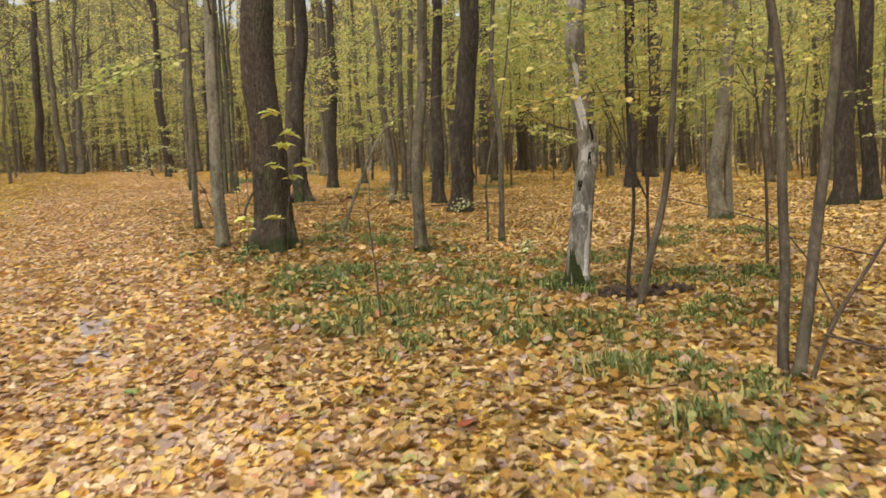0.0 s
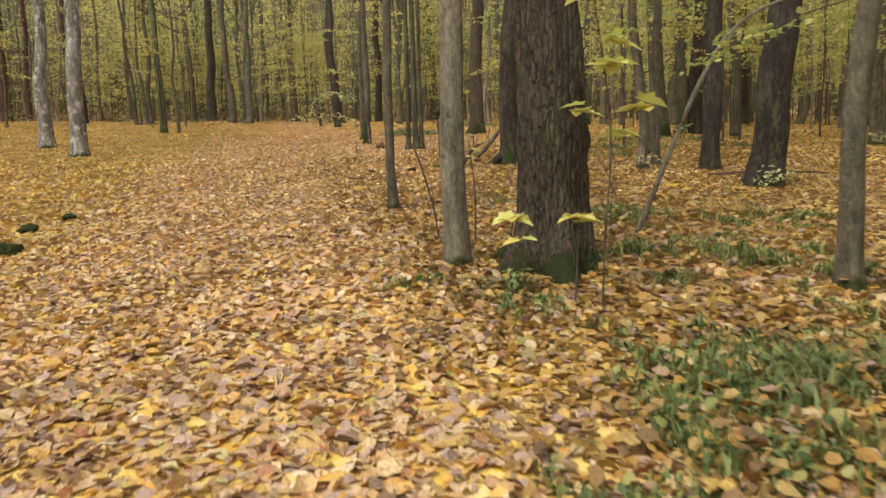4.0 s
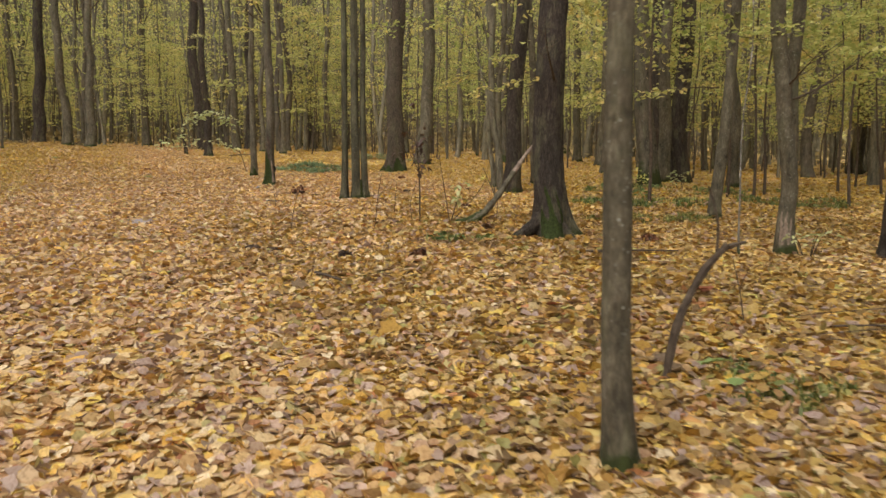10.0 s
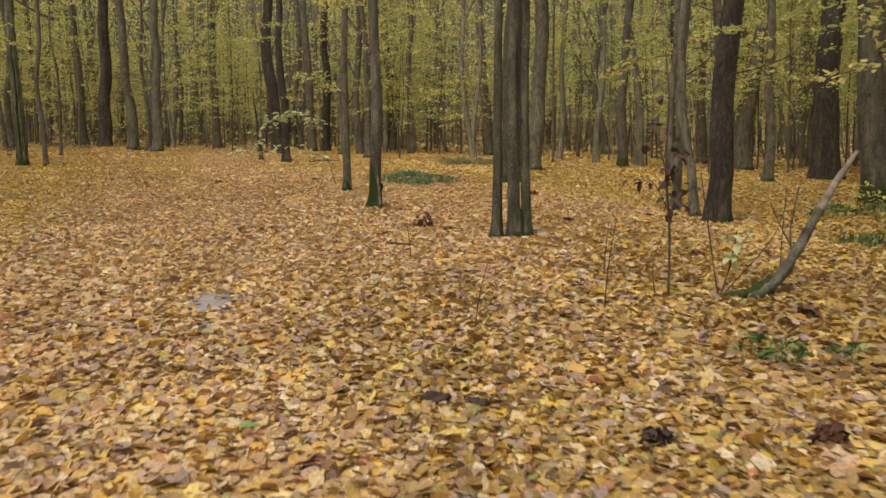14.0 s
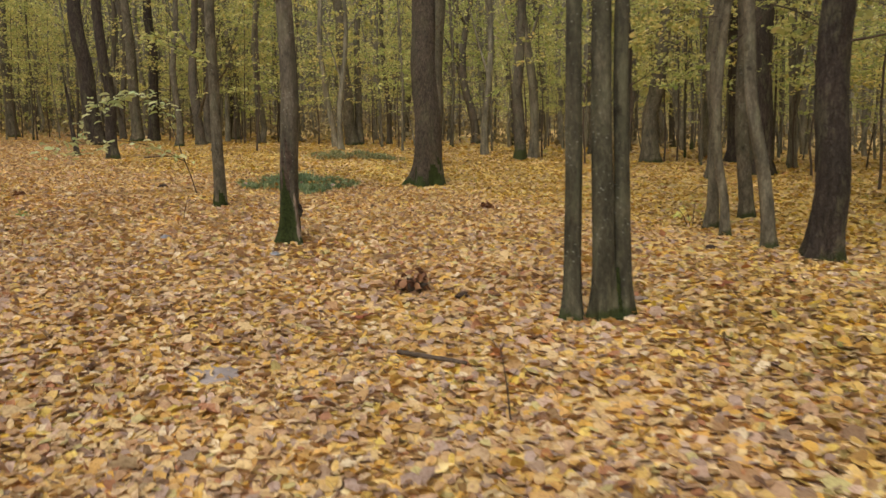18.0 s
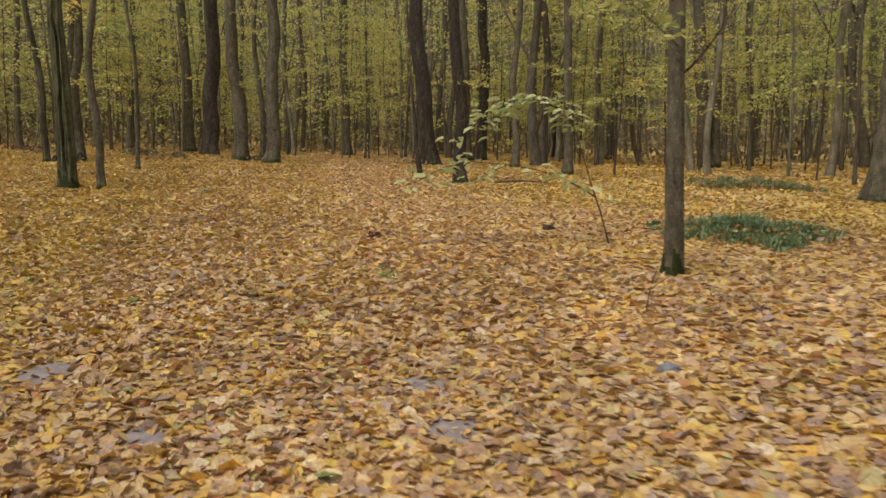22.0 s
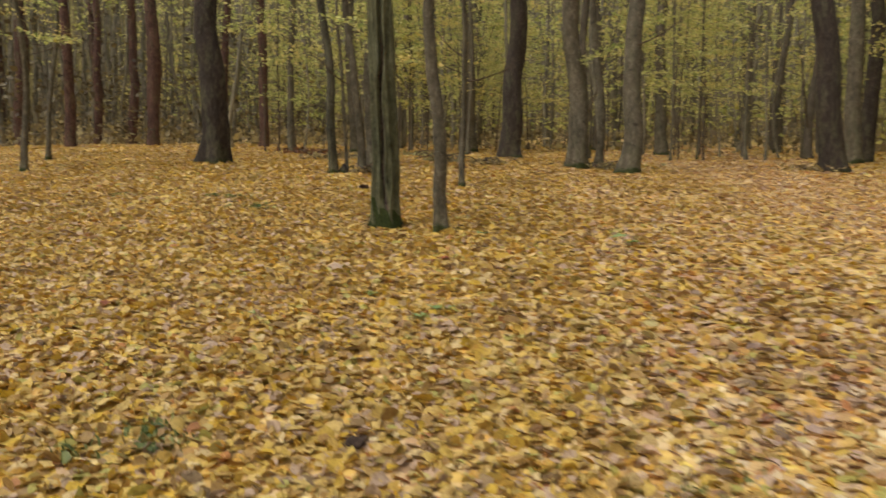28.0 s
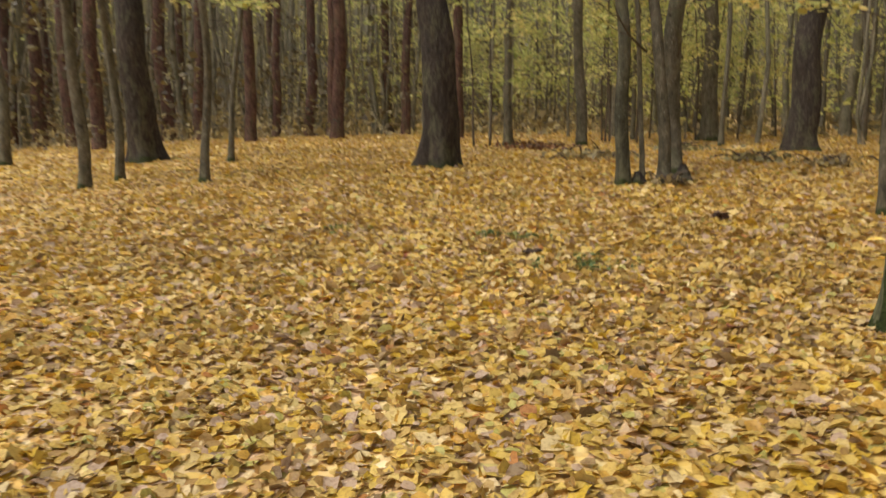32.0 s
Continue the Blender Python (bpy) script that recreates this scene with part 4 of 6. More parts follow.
for px, py, pr in ((-44.52, 53.11, 0.252), (-45.92, 50.34, 0.21), (-51.66, 55.52, 0.203), (-54.32, 59.44, 0.28), (-57.47, 53.42, 0.35), (-63.42, 49.78, 0.35), (-65.87, 49.22, 0.35), (-49.07, 56.64, 0.252), (-52.92, 52.44, 0.252), (-59.92, 56.64, 0.28), (-55.72, 48.24, 0.28), (-69.72, 53.84, 0.315), (-50.12, 62.24, 0.245), (-62.02, 44.04, 0.294), (-47.67, 45.79, 0.231), (-41.72, 56.64, 0.21), (-61.32, 62.24, 0.28), (-66.92, 59.44, 0.28), (-55.72, 66.44, 0.28), (-73.22, 46.84, 0.315), (-68.32, 42.64, 0.28), (-76.72, 55.24, 0.315)):
    tree(px, py, pr, "pine", 22, (0.0, 0.0), group="pines")

# ---- the wood behind: trees apart, from a few shared shapes ----
near_spots = [(o.location.x, o.location.y) for o in scene.objects if o.name.startswith("tree")]


def wood_trunk(i, kind):
    """A woodland trunk of the usual girth, often forked or bent."""
    rng = np.random.default_rng(2000 + i)
    z = np.linspace(0, 1, 14) ** 1.3 * 17
    def line(lean, bend, foot):
        return np.stack([foot[0] + lean * (z - z[0]) + bend * np.sin(rng.uniform(0.3, 0.6) * z + rng.uniform(0, 6)) * np.minimum(z / 4, 1), foot[1] + bend * np.sin(rng.uniform(0.3, 0.6) * z + rng.uniform(0, 6)) * np.minimum(z / 4, 1), z - 0.2], 1)
    main = line(rng.normal(0, 0.04), 0.34, (0, 0))
    r = 0.2 * (1 - 0.7 * z / 17) * (1 + 0.5 * np.exp(-z / 0.25))
    pieces = [tube(main, r, 9, 0.06 * rng.normal(0, 1, (14, 9)))]
    for k in range(rng.integers(1, 5)):
        j = int(rng.integers(2, 9))
        d = np.array([rng.choice([-1, 1]) * rng.uniform(0.25, 0.8), rng.normal(0, 0.4), rng.uniform(0.9, 1.8)])
        t = np.linspace(0, 1, 6)[:, None]
        pieces.append(tube(main[j] + d * t * rng.uniform(1.5, 3.5) + np.array([0, 0, 0.8]) * t ** 2, r[j] * rng.uniform(0.3, 0.6) * (1 - 0.7 * t[:, 0]), 6))
    v, f = joined(pieces)
    return kind, mesh_of("trunk", v, f, M[kind], smooth=True)


WOOD_TRUNKS = [wood_trunk(i, k) for i, k in enumerate(["wood", "far_wood", "wood", "brown", "far_wood", "wood", "brown", "mossy", "wood", "brown", "far_wood", "smooth"])]
WOOD_LABEL = {"wood": "tall grey hornbeam of the wood with yellowing leaves", "brown": "tall brown-barked woodland tree with yellowing leaves", "smooth": "tall grey-brown woodland tree with yellowing leaves", "far_wood": "tall brown woodland tree with yellowing leaves", "dark": "tall dark woodland tree with yellowing leaves", "mossy": "tall woodland tree with a mossy foot"}
wood_rng = np.random.default_rng(77)
spots = list(near_spots)
made = 0
# 36 unseen trees, added to shade the near ground and close the wood
for k in range(36):
    x, y = (wood_rng.uniform(5, 19), wood_rng.uniform(-12, 7)) if k < 14 else (wood_rng.uniform(-44, -20), wood_rng.uniform(4, 21))
    shade_kind, me = WOOD_TRUNKS[k % 12]
    s, hs = wood_rng.choice([0.5, 0.75, 1.1]), wood_rng.uniform(0.8, 1.1)
    t = thing("tree", x, y, WOOD_LABEL[shade_kind], "tree", "woodland trees", turn=wood_rng.uniform(0, 360))
    part("trunk", me, t, Matrix.Diagonal((s, s, hs, 1)))
    tagged(part("crown", CROWNS[k % 5], t, pose(0, 0, 5.5 * hs, 0, 0, wood_rng.uniform(0, 360)) @ Matrix.Diagonal((1.2, 1.2, hs * 1.4, 1))), kind="stuff")
while made < 170:
    x, y = wood_rng.uniform(-88, 40), wood_rng.uniform(14, 92)
    d = float(away(x, y, WALK))
    if d < 21 or (x > -8 and y < 12) or (y < 52 and float(away(x, y, TRAIL)) < 3.2) or (x < -40 and y < 66):
        continue
    if min((x - a) ** 2 + (y - b) ** 2 for a, b in spots) < 1.7 ** 2:
        continue
    if d > 46:
        continue
    spots.append((x, y))
    made += 1
    k, me = WOOD_TRUNKS[int(wood_rng.integers(0, 12))]
    s, hs = wood_rng.choice([0.22, 0.3, 0.4, 0.55, 0.75, 1.1]) * wood_rng.uniform(0.85, 1.15), wood_rng.uniform(0.8, 1.2)
    t = thing("tree", x, y, WOOD_LABEL[k], "tree", "woodland trees", turn=wood_rng.uniform(0, 360))
    part("trunk", me, t, Matrix.Diagonal((s, s, hs, 1)))
    tagged(part("crown", CROWNS[made % 5], t, pose(0, 0, 5.0 * hs, 0, 0, wood_rng.uniform(0, 360)) @ Matrix.Diagonal((0.9, 0.9, hs * 1.5, 1))), kind="stuff")

# young trees of the understorey, with low sprays of leaves
STEMS = [trunk_mesh("stem", 0.035, 5.5, M["twig"], 3000 + i, 6, 9, 0.2, 3, ((i - 1) * 0.03, 0.02), 0.12) for i in range(3)]
made = 0
while made < 240:
    x, y = wood_rng.uniform(-75, 30), wood_rng.uniform(12, 80)
    d = float(away(x, y, WALK))
    if d < 17 or d > 54 or (y < 50 and float(away(x, y, TRAIL)) < 3.0) or (x < -38 and y < 66) or (d < 24 and wood_rng.random() < 0.7):
        continue
    made += 1
    s = wood_rng.uniform(0.6, 1.5)
    t = thing("sapling", x, y, "young tree with thin stem and yellow-green leaves", "sapling", "understorey saplings", turn=wood_rng.uniform(0, 360))
    part("stem", STEMS[made % 3], t, Matrix.Diagonal((1, 1, s, 1)))
    tagged(part("crown", SPRAYS[made % 6], t, pose(0, 0, 1.7 * s) @ Matrix.Diagonal((0.65 + 0.5 * s, 0.65 + 0.5 * s, s, 1))), kind="stuff")

for k in range(46):
    x, y = wood_rng.uniform(-2, 26), wood_rng.uniform(24, 50)
    s = wood_rng.uniform(0.7, 1.4)
    t = thing("sapling", x, y, "young tree with thin stem and bright yellow leaves", "sapling", "understorey saplings", turn=wood_rng.uniform(0, 360))
    part("stem", STEMS[k % 3], t, Matrix.Diagonal((1, 1, s, 1)))
    tagged(part("crown", SPRAYS[k % 6], t, pose(0, 0, 2.2 * s) @ Matrix.Diagonal((1.2, 1.2, s, 1))), kind="stuff")

# far woods, past counting
fr = np.random.default_rng(31)
pieces = []
n_far = 0
while n_far < 3400:
    x, y = fr.uniform(-130, 90), fr.uniform(-30, 140)
    d = float(away(x, y, WALK))
    if d < 25 or d > 90 or (d < 36 and fr.random() < 0.45) or (x < -40 and y < 66 and d < 40) or (y < 55 and float(away(x, y, TRAIL)) < 2.0):
        continue
    if x > -8 and d > 40 and fr.random() < 0.35:
        continue
    n_far += 1
    r, h = fr.choice([0.03, 0.05, 0.08, 0.12, 0.17]) * fr.uniform(0.8, 1.3), fr.uniform(13, 20)
    g = float(height(x, y))
    z = np.array([-0.3, 0.8, 2.5, 4.5, 7, 10, h])
    sway = np.cumsum(fr.normal(0, 0.17, (7, 2)), 0)
    lean = fr.normal(0, 0.03, 2)
    c = np.stack([x + lean[0] * z + sway[:, 0], y + lean[1] * z + sway[:, 1], g + z], 1)
    pieces.append(tube(c, r * np.array([1.3, 1, 0.93, 0.85, 0.75, 0.6, 0.3]), 7 if d < 45 else 5))
    if fr.random() < 0.5:
        k = int(fr.integers(2, 5))
        e = c[k] + np.array([fr.choice([-1, 1]) * fr.uniform(0.5, 1.6), fr.normal(0, 0.6), fr.uniform(2.0, 4.5)])
        pieces.append(tube(np.stack([c[k], c[k] * 0.45 + e * 0.55 + np.array([0, 0, -0.25]), e]), r * np.array([0.55, 0.4, 0.2]), 4))
v, f = joined(pieces)
tagged(new("far_trunks", mesh_of("far_trunks", v, f, M["far_wood"], smooth=True)), "countless far grey-brown trunks deep in the wood, paled for haze", "woods", kind="stuff")

# the leaves of the far wood hang in flat sprays, thickest in the canopy
n_c, per = 8600, 17
ang, dist = fr.uniform(0, 6.2832, n_c), np.sqrt(fr.uniform(34 ** 2, 100 ** 2, n_c))
cx, cy = -10 + dist * np.cos(ang), 22 + dist * np.sin(ang)
keep = ((cx > -12) | (cy < 30) | (fr.random(n_c) < np.where((cx > -56) & (cx < -24) & (cy < 63), 0.45, 0.7))) & (away(cx, cy, WALK) > 32) & ((away(cx, cy, TRAIL) > 2.5) | (away(cx, cy, WALK) > 50))
cx, cy = cx[keep], cy[keep]
n_c = len(cx)
cz = 1.6 + 22 * fr.beta(1.35, 1.5, n_c)
cz = np.where((cz > 3 + 0.24 * away(cx, cy, WALK)) & (fr.random(n_c) < 0.7), 1.6 + cz * 0.45, cz)
cz = np.where((cx > 4) & (cz > 13) & (fr.random(n_c) < 0.6), cz * 0.5, cz)
cz = np.where((cx < -42) & (cy > 38) & (cz < 5), cz + 6, cz)
more = 1150
cx, cy = np.append(cx, fr.uniform(-58, -14, more)), np.append(cy, fr.uniform(64, 98, more))
cz = np.append(cz, 0.8 + 15 * fr.beta(0.9, 1.3, more))
n_c += more
wide = fr.uniform(0.5, 1.3, n_c)
n = n_c * per
off = fr.normal(0, 1, (n, 3)) * np.repeat(wide, per)[:, None] * np.array([1, 1, 0.16])
lx, ly = np.repeat(cx, per) + off[:, 0], np.repeat(cy, per) + off[:, 1]
lz = height(lx, ly) + np.repeat(cz, per) + off[:, 2]
v, f = scatter("rhomb", np.stack([lx, ly, lz], 1), fr.uniform(0.15, 0.34, n), fr.uniform(0, 6.28, n), fr.normal(0, 0.45, n), fr.normal(0, 0.5, n), fr.normal(0, 1, n))
tagged(new("far_foliage", mesh_of("far_foliage", v, f, M["crown"])), "hazy yellow-green foliage of the far wood", "foliage", kind="stuff")

# brown undergrowth and brushwood at the foot of the far wood
n = 120000
ang, dist = fr.uniform(0, 6.2832, n), np.sqrt(fr.uniform(26 ** 2, 92 ** 2, n))
ux, uy = -10 + dist * np.cos(ang), 24 + dist * np.sin(ang)
tuft = np.sin(ux * 0.55 + 1.7 * np.sin(uy * 0.23)) + np.sin(uy * 0.5 + 1.7 * np.sin(ux * 0.27))
du = away(ux, uy, WALK)
keep = (du > 31) & ((ux < 2) | (fr.random(n) < 0.45)) & ((away(ux, uy, TRAIL) > 2.6) | (uy > 55)) & (tuft + fr.normal(0, 0.7, n) > 0.5 - (du - 31) * 0.14)
ux, uy, du = ux[keep], uy[keep], du[keep]
n = len(ux)
uz = height(ux, uy) + 0.05 + np.minimum(0.7 + (du - 31) * 0.08, 2.6) * fr.beta(1.0, 1.9, n)
v, f = scatter("rhomb", np.stack([ux, uy, uz], 1), fr.uniform(0.18, 0.46, n), fr.uniform(0, 6.28, n), fr.normal(0.5, 0.6, n), fr.normal(0, 0.7, n), fr.normal(0, 1, n))
tagged(new("undergrowth", mesh_of("undergrowth", v, f, M["under_brown"])), "brown withered undergrowth at the foot of far trees", "undergrowth", kind="stuff")

# dead twigs and brown foliage between the pines
n_c = 800
bx, by = fr.uniform(-84, -44, n_c), fr.uniform(44, 84, n_c)
bz = 0.5 + 8 * fr.beta(1.0, 1.9, n_c)
off = fr.normal(0, 1, (n_c * 14, 3)) * np.array([0.8, 0.8, 0.22])
lx, ly = np.repeat(bx, 14) + off[:, 0], np.repeat(by, 14) + off[:, 1]
n = len(lx)
v, f = scatter("rhomb", np.stack([lx, ly, height(lx, ly) + np.repeat(bz, 14) + off[:, 2]], 1), fr.uniform(0.15, 0.36, n), fr.uniform(0, 6.28, n), fr.normal(0, 0.5, n), fr.normal(0, 0.6, n), fr.normal(0, 1, n))
tagged(new("pine_undergrowth", mesh_of("pine_undergrowth", v, f, M["pine_brown"])), "brown foliage and dead twigs between the pines", "undergrowth", kind="stuff")

# the wood goes on as a dim wall beyond the last trees
a = np.linspace(0, 2 * np.pi, 481)[:-1]
rag = np.random.default_rng(8).uniform(-3.5, 3.5, 480)
ring = []
for hgt in (-6, 12, 31):
    rx, ry = -15 + 128 * np.cos(a), 25 + 128 * np.sin(a)
    ring.append(np.stack([rx, ry, height(rx, ry) + hgt + (2.6 * np.sin(a * 17) + rag if hgt > 20 else 0)], 1))
rv = np.concatenate(ring)
rf = [(k * 480 + i, k * 480 + (i + 1) % 480, (k + 1) * 480 + (i + 1) % 480, (k + 1) * 480 + i) for k in range(2) for i in range(480)]
M["backdrop"] = bark_material("distant_wood", (0.08, 0.070, 0.037), (0.21, 0.183, 0.082), (0.44, 0.385, 0.16), 1.1, 0.14, 0.02)
tagged(new("backdrop", mesh_of("backdrop", rv, rf, M["backdrop"])), "distant wall of brown and yellow-green woodland", "woods", kind="structure")


# ---- the carpet of fallen leaves ----
def litter(name, label, mat, seed, box, density, kind, size, zone, lift=0.020, share=1.0):
    """Leaves strewn over the plan by a density of the distance from the line walked."""
    rng = np.random.default_rng(seed)
    (x0, x1), (y0, y1) = box
    top = density(0.0)
    n = int((x1 - x0) * (y1 - y0) * top[0] * share)
    x, y = rng.uniform(x0, x1, n), rng.uniform(y0, y1, n)
    d = away(x, y, WALK + AHEAD)
    d = d * (1 + rng.normal(0, 0.14, n))
    lo, hi = density.span
    ok = (d >= lo) & (d < hi)
    x, y, d = x[ok], y[ok], d[ok]
    beside = x > np.interp(y, [q[1] for q in TRAIL], [q[0] for q in TRAIL])
    edge = np.clip((2.5 + 5.5 * np.clip((y - 23) / 7, 0, 1) * np.clip((42 - y) / 5, 0, 1) * beside - away(x, y, TRAIL)) / 3.0 + 0.5 + 0.35 * np.sin(x * 1.3 + y * 0.7), 0, 1)
    on_trail = zone == "trail"
    ok = rng.random(len(x)) < (edge if on_trail else 1 - edge)
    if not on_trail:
        # Right of the trail: the browner mix, with the wood's shade in its colour.
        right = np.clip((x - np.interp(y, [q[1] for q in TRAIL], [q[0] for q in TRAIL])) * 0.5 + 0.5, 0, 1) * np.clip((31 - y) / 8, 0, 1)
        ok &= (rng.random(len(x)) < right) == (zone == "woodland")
    x, y = x[ok], y[ok]
    bare = np.ones(len(x), bool)
    for bx, by, bw, bh, bk in BARE:
        bare &= ~(((x - bx) / bw) ** 2 + ((y - by) / bh) ** 2 < rng.uniform(0.2, 1.3, len(x))) | (rng.random(len(x)) < 1 - bk)
    x, y = x[bare], y[bare]
    n = len(x)
    z = height(x, y) + 0.006 + rng.random(n) * lift
    s = size * np.clip(np.exp(rng.normal(-0.06, 0.27, n)), 0.5, 1.9)
    steep = (0.27 if on_trail else 0.32) * (1 if lo < 2 else 0.9 if lo < 5 else 0.72 if lo < 10 else 0.6) * np.where(rng.random(n) < 0.2, 2.4, 1.0)
    v, f = scatter(kind, np.stack([x, y, z], 1), s, rng.uniform(0, 6.28, n), rng.normal(0, 1, n) * steep, rng.normal(0, 1, n) * steep, rng.normal(0.15, 0.55, n))
    tagged(new(name, mesh_of(name, v, f, mat)), label, "leaves", kind="stuff")


class band:
    """A constant density between two distances from the line walked."""

    def __init__(self, lo, hi, per):
        self.span, self.per = (lo, hi), per

    def __call__(self, d):
        return (self.per,)


BARE = [(-9.68, 22.60, 0.21, 0.62, 0.95), (-9.36, 21.75, 0.10, 0.22, 0.6), (-9.92, 25.88, 0.2, 0.2, 0.6), (-2.79, 6.98, 0.2, 0.42, 0.85), (-2.3, 5.87, 0.2, 0.3, 0.55), (-15.35, 30.38, 0.22, 0.26, 0.92), (-12.56, 29.96, 0.16, 0.2, 0.8), (-12.92, 30.71, 0.2, 0.22, 0.75), (-13.2, 27.7, 0.2, 0.25, 0.7), (-14.1, 29.6, 0.18, 0.2, 0.7)]
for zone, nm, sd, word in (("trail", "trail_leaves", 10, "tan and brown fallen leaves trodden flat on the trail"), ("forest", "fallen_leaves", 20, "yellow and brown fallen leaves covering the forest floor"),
                           ("woodland", "woodland_leaves", 30, "golden and brown fallen leaves in shade-darkened tones right of the trail")):
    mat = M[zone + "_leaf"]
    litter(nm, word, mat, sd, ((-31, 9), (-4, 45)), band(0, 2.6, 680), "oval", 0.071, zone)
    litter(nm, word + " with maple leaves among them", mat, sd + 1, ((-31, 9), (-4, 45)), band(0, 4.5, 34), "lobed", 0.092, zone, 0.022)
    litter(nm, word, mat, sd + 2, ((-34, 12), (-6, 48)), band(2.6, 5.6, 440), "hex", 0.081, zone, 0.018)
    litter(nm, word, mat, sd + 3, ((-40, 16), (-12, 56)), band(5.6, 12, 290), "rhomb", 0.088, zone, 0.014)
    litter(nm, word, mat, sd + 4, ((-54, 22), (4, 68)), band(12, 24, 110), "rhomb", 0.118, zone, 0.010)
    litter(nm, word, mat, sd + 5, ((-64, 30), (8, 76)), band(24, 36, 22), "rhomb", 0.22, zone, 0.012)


# ---- small plants, deadwood and clutter ----
LOBED_LEAF = {k: mesh_of("leaf", *scatter("lobed", np.zeros((1, 3)), np.ones(1), np.zeros(1), np.zeros(1), np.zeros(1), np.array([0.5])), M[k]) for k in ("maple", "green_leaf", "red_leaf")}
OVAL_LEAF = {k: mesh_of("leaf", *scatter("oval", np.array([[0.5, 0, 0]]), np.ones(1), np.zeros(1), np.zeros(1), np.zeros(1), np.array([0.6])), M[k]) for k in ("sage", "brown_leaf", "under", "maple", "green_leaf")}
OVAL_LEAF["green"] = OVAL_LEAF["green_leaf"]


def line_mesh(name, pts, r0, r1, mat, seg=7, steps=14, wob=0.1, seed=0):
    """A tapered, slightly knotty stem along a bent line."""
    p = np.asarray(pts, float)
    t = np.linspace(0, len(p) - 1, steps)
    i = np.clip(t.astype(int), 0, len(p) - 2)
    k = (t - i)[:, None]
    m = np.gradient(p, axis=0)
    c = (2 * k ** 3 - 3 * k ** 2 + 1) * p[i] + (k ** 3 - 2 * k ** 2 + k) * m[i] + (-2 * k ** 3 + 3 * k ** 2) * p[i + 1] + (k ** 3 - k ** 2) * m[i + 1]
    rng = np.random.default_rng(seed + 1)
    r = np.linspace(r0, r1, steps) * (1 + wob * rng.normal(0, 1, steps))
    v, f = tube(c, r, seg)
    n = len(v)
    fs = f.tolist() + [list(range(seg))[::-1], list(range(n - seg, n))]
    return mesh_of(name, v, fs, mat, smooth=False), c


def leafed(parent, c, leaf, size, count, seed, lo=0.25, droop=0.3, spread=0.06):
    """Single leaves set along a stem, each a part."""
    rng = np.random.default_rng(seed)
    for _ in range(count):
        q = c[int(rng.uniform(lo, 0.999) * (len(c) - 1))] + rng.normal(0, spread, 3) * np.array([1, 1, 0.5])
        s = size * rng.uniform(0.65, 1.25)
        m = pose(*q, rng.normal(0, 18), rng.uniform(-10, 60) * droop, rng.uniform(0, 360)) @ Matrix.Diagonal((s, s, s, 1))
        part("leaf", leaf, parent, m)


def stem_plant(name, x, y, pts, r0, r1, label, category, mat="twig", twigs=(), leaf=None, size=0.08, count=0, seed=0, lo=0.25, droop=0.3, spread=0.06, wob=0.1):
    """A plant of one stem with side twigs and single leaves; points are relative to its foot."""
    t = thing(name, x, y, label, category)
    me, c = line_mesh("stem", [(0, 0, -0.05)] + list(pts), r0, r1, M[mat], seed=seed, wob=wob)
    stem = part("stem", me, t)
    if leaf is not None and count:
        leafed(stem, c, leaf, size, count, seed, lo, droop, spread)
    for k, (tp, tr, tc) in enumerate(twigs):
        me, c2 = line_mesh("twig", tp, tr, tr * 0.4, M[mat], seg=5, steps=10, seed=seed + 3 + k)
        twig = part("twig", me, t)
        if leaf is not None and tc:
            leafed(twig, c2, leaf, size, tc, seed + 20 + k, 0.1, droop, spread)
    return t


# maple seedlings in front of the old oak
def maple(x, y, pts, tufts, label, seed):
    t = thing("maple_seedling", x, y, label, "seedling")
    me, c = line_mesh("stem", [(0, 0, -0.04)] + pts, 0.008, 0.004, M["twig"], seg=6, seed=seed)
    part("stem", me, t)
    rng = np.random.default_rng(seed)
    for hx, hy, hz, n, s in tufts:
        near = min(c, key=lambda p: (p[0] - hx) ** 2 + (p[1] - hy) ** 2 + (p[2] - hz) ** 2)
        stalk = part("leaf_stalk", line_mesh("leaf_stalk", [near, (hx, hy, hz)], 0.004, 0.003, M["twig"], seg=4, steps=4)[0], t)
        for k in range(n):
            a = 360 / n * k + rng.uniform(-25, 25)
            q = Vector((hx, hy, hz)) + Vector((0.07 * math.cos(radians(a)), 0.07 * math.sin(radians(a)), rng.uniform(-0.03, 0.03)))
            part("leaf", LOBED_LEAF["maple"], stalk, pose(*q, rng.normal(0, 12), rng.uniform(-4, 24), a) @ Matrix.Diagonal((s, s, s, 1)))


maple(-1.75, 10.5, [(0.02, 0.05, 0.5), (0.06, 0.1, 1.2), (-0.04, -0.15, 2.0)], [(-0.08, -0.22, 2.02, 5, 0.21), (0.10, 0.1, 1.76, 5, 0.22), (0.06, -0.1, 1.58, 5, 0.21), (-0.13, 0.15, 1.34, 4, 0.18), (0.26, 0.3, 1.36, 5, 0.23), (0.10, 0.2, 1.17, 4, 0.21)],
      "tall thin maple seedling with pale yellow-green leaves by the oak", 1)
maple(-1.93, 10.5, [(0.02, 0, 0.3), (0.03, 0.0, 0.58)], [(0.03, 0.0, 0.60, 5, 0.20)], "small maple seedling with bright yellow leaves", 2)
maple(-2.36, 10.66, [(-0.02, 0, 0.25), (0.0, 0.0, 0.5)], [(0.0, 0.0, 0.54, 5, 0.20), (0.06, -0.05, 0.38, 3, 0.14)], "small maple seedling with yellow leaves at the oak foot", 3)

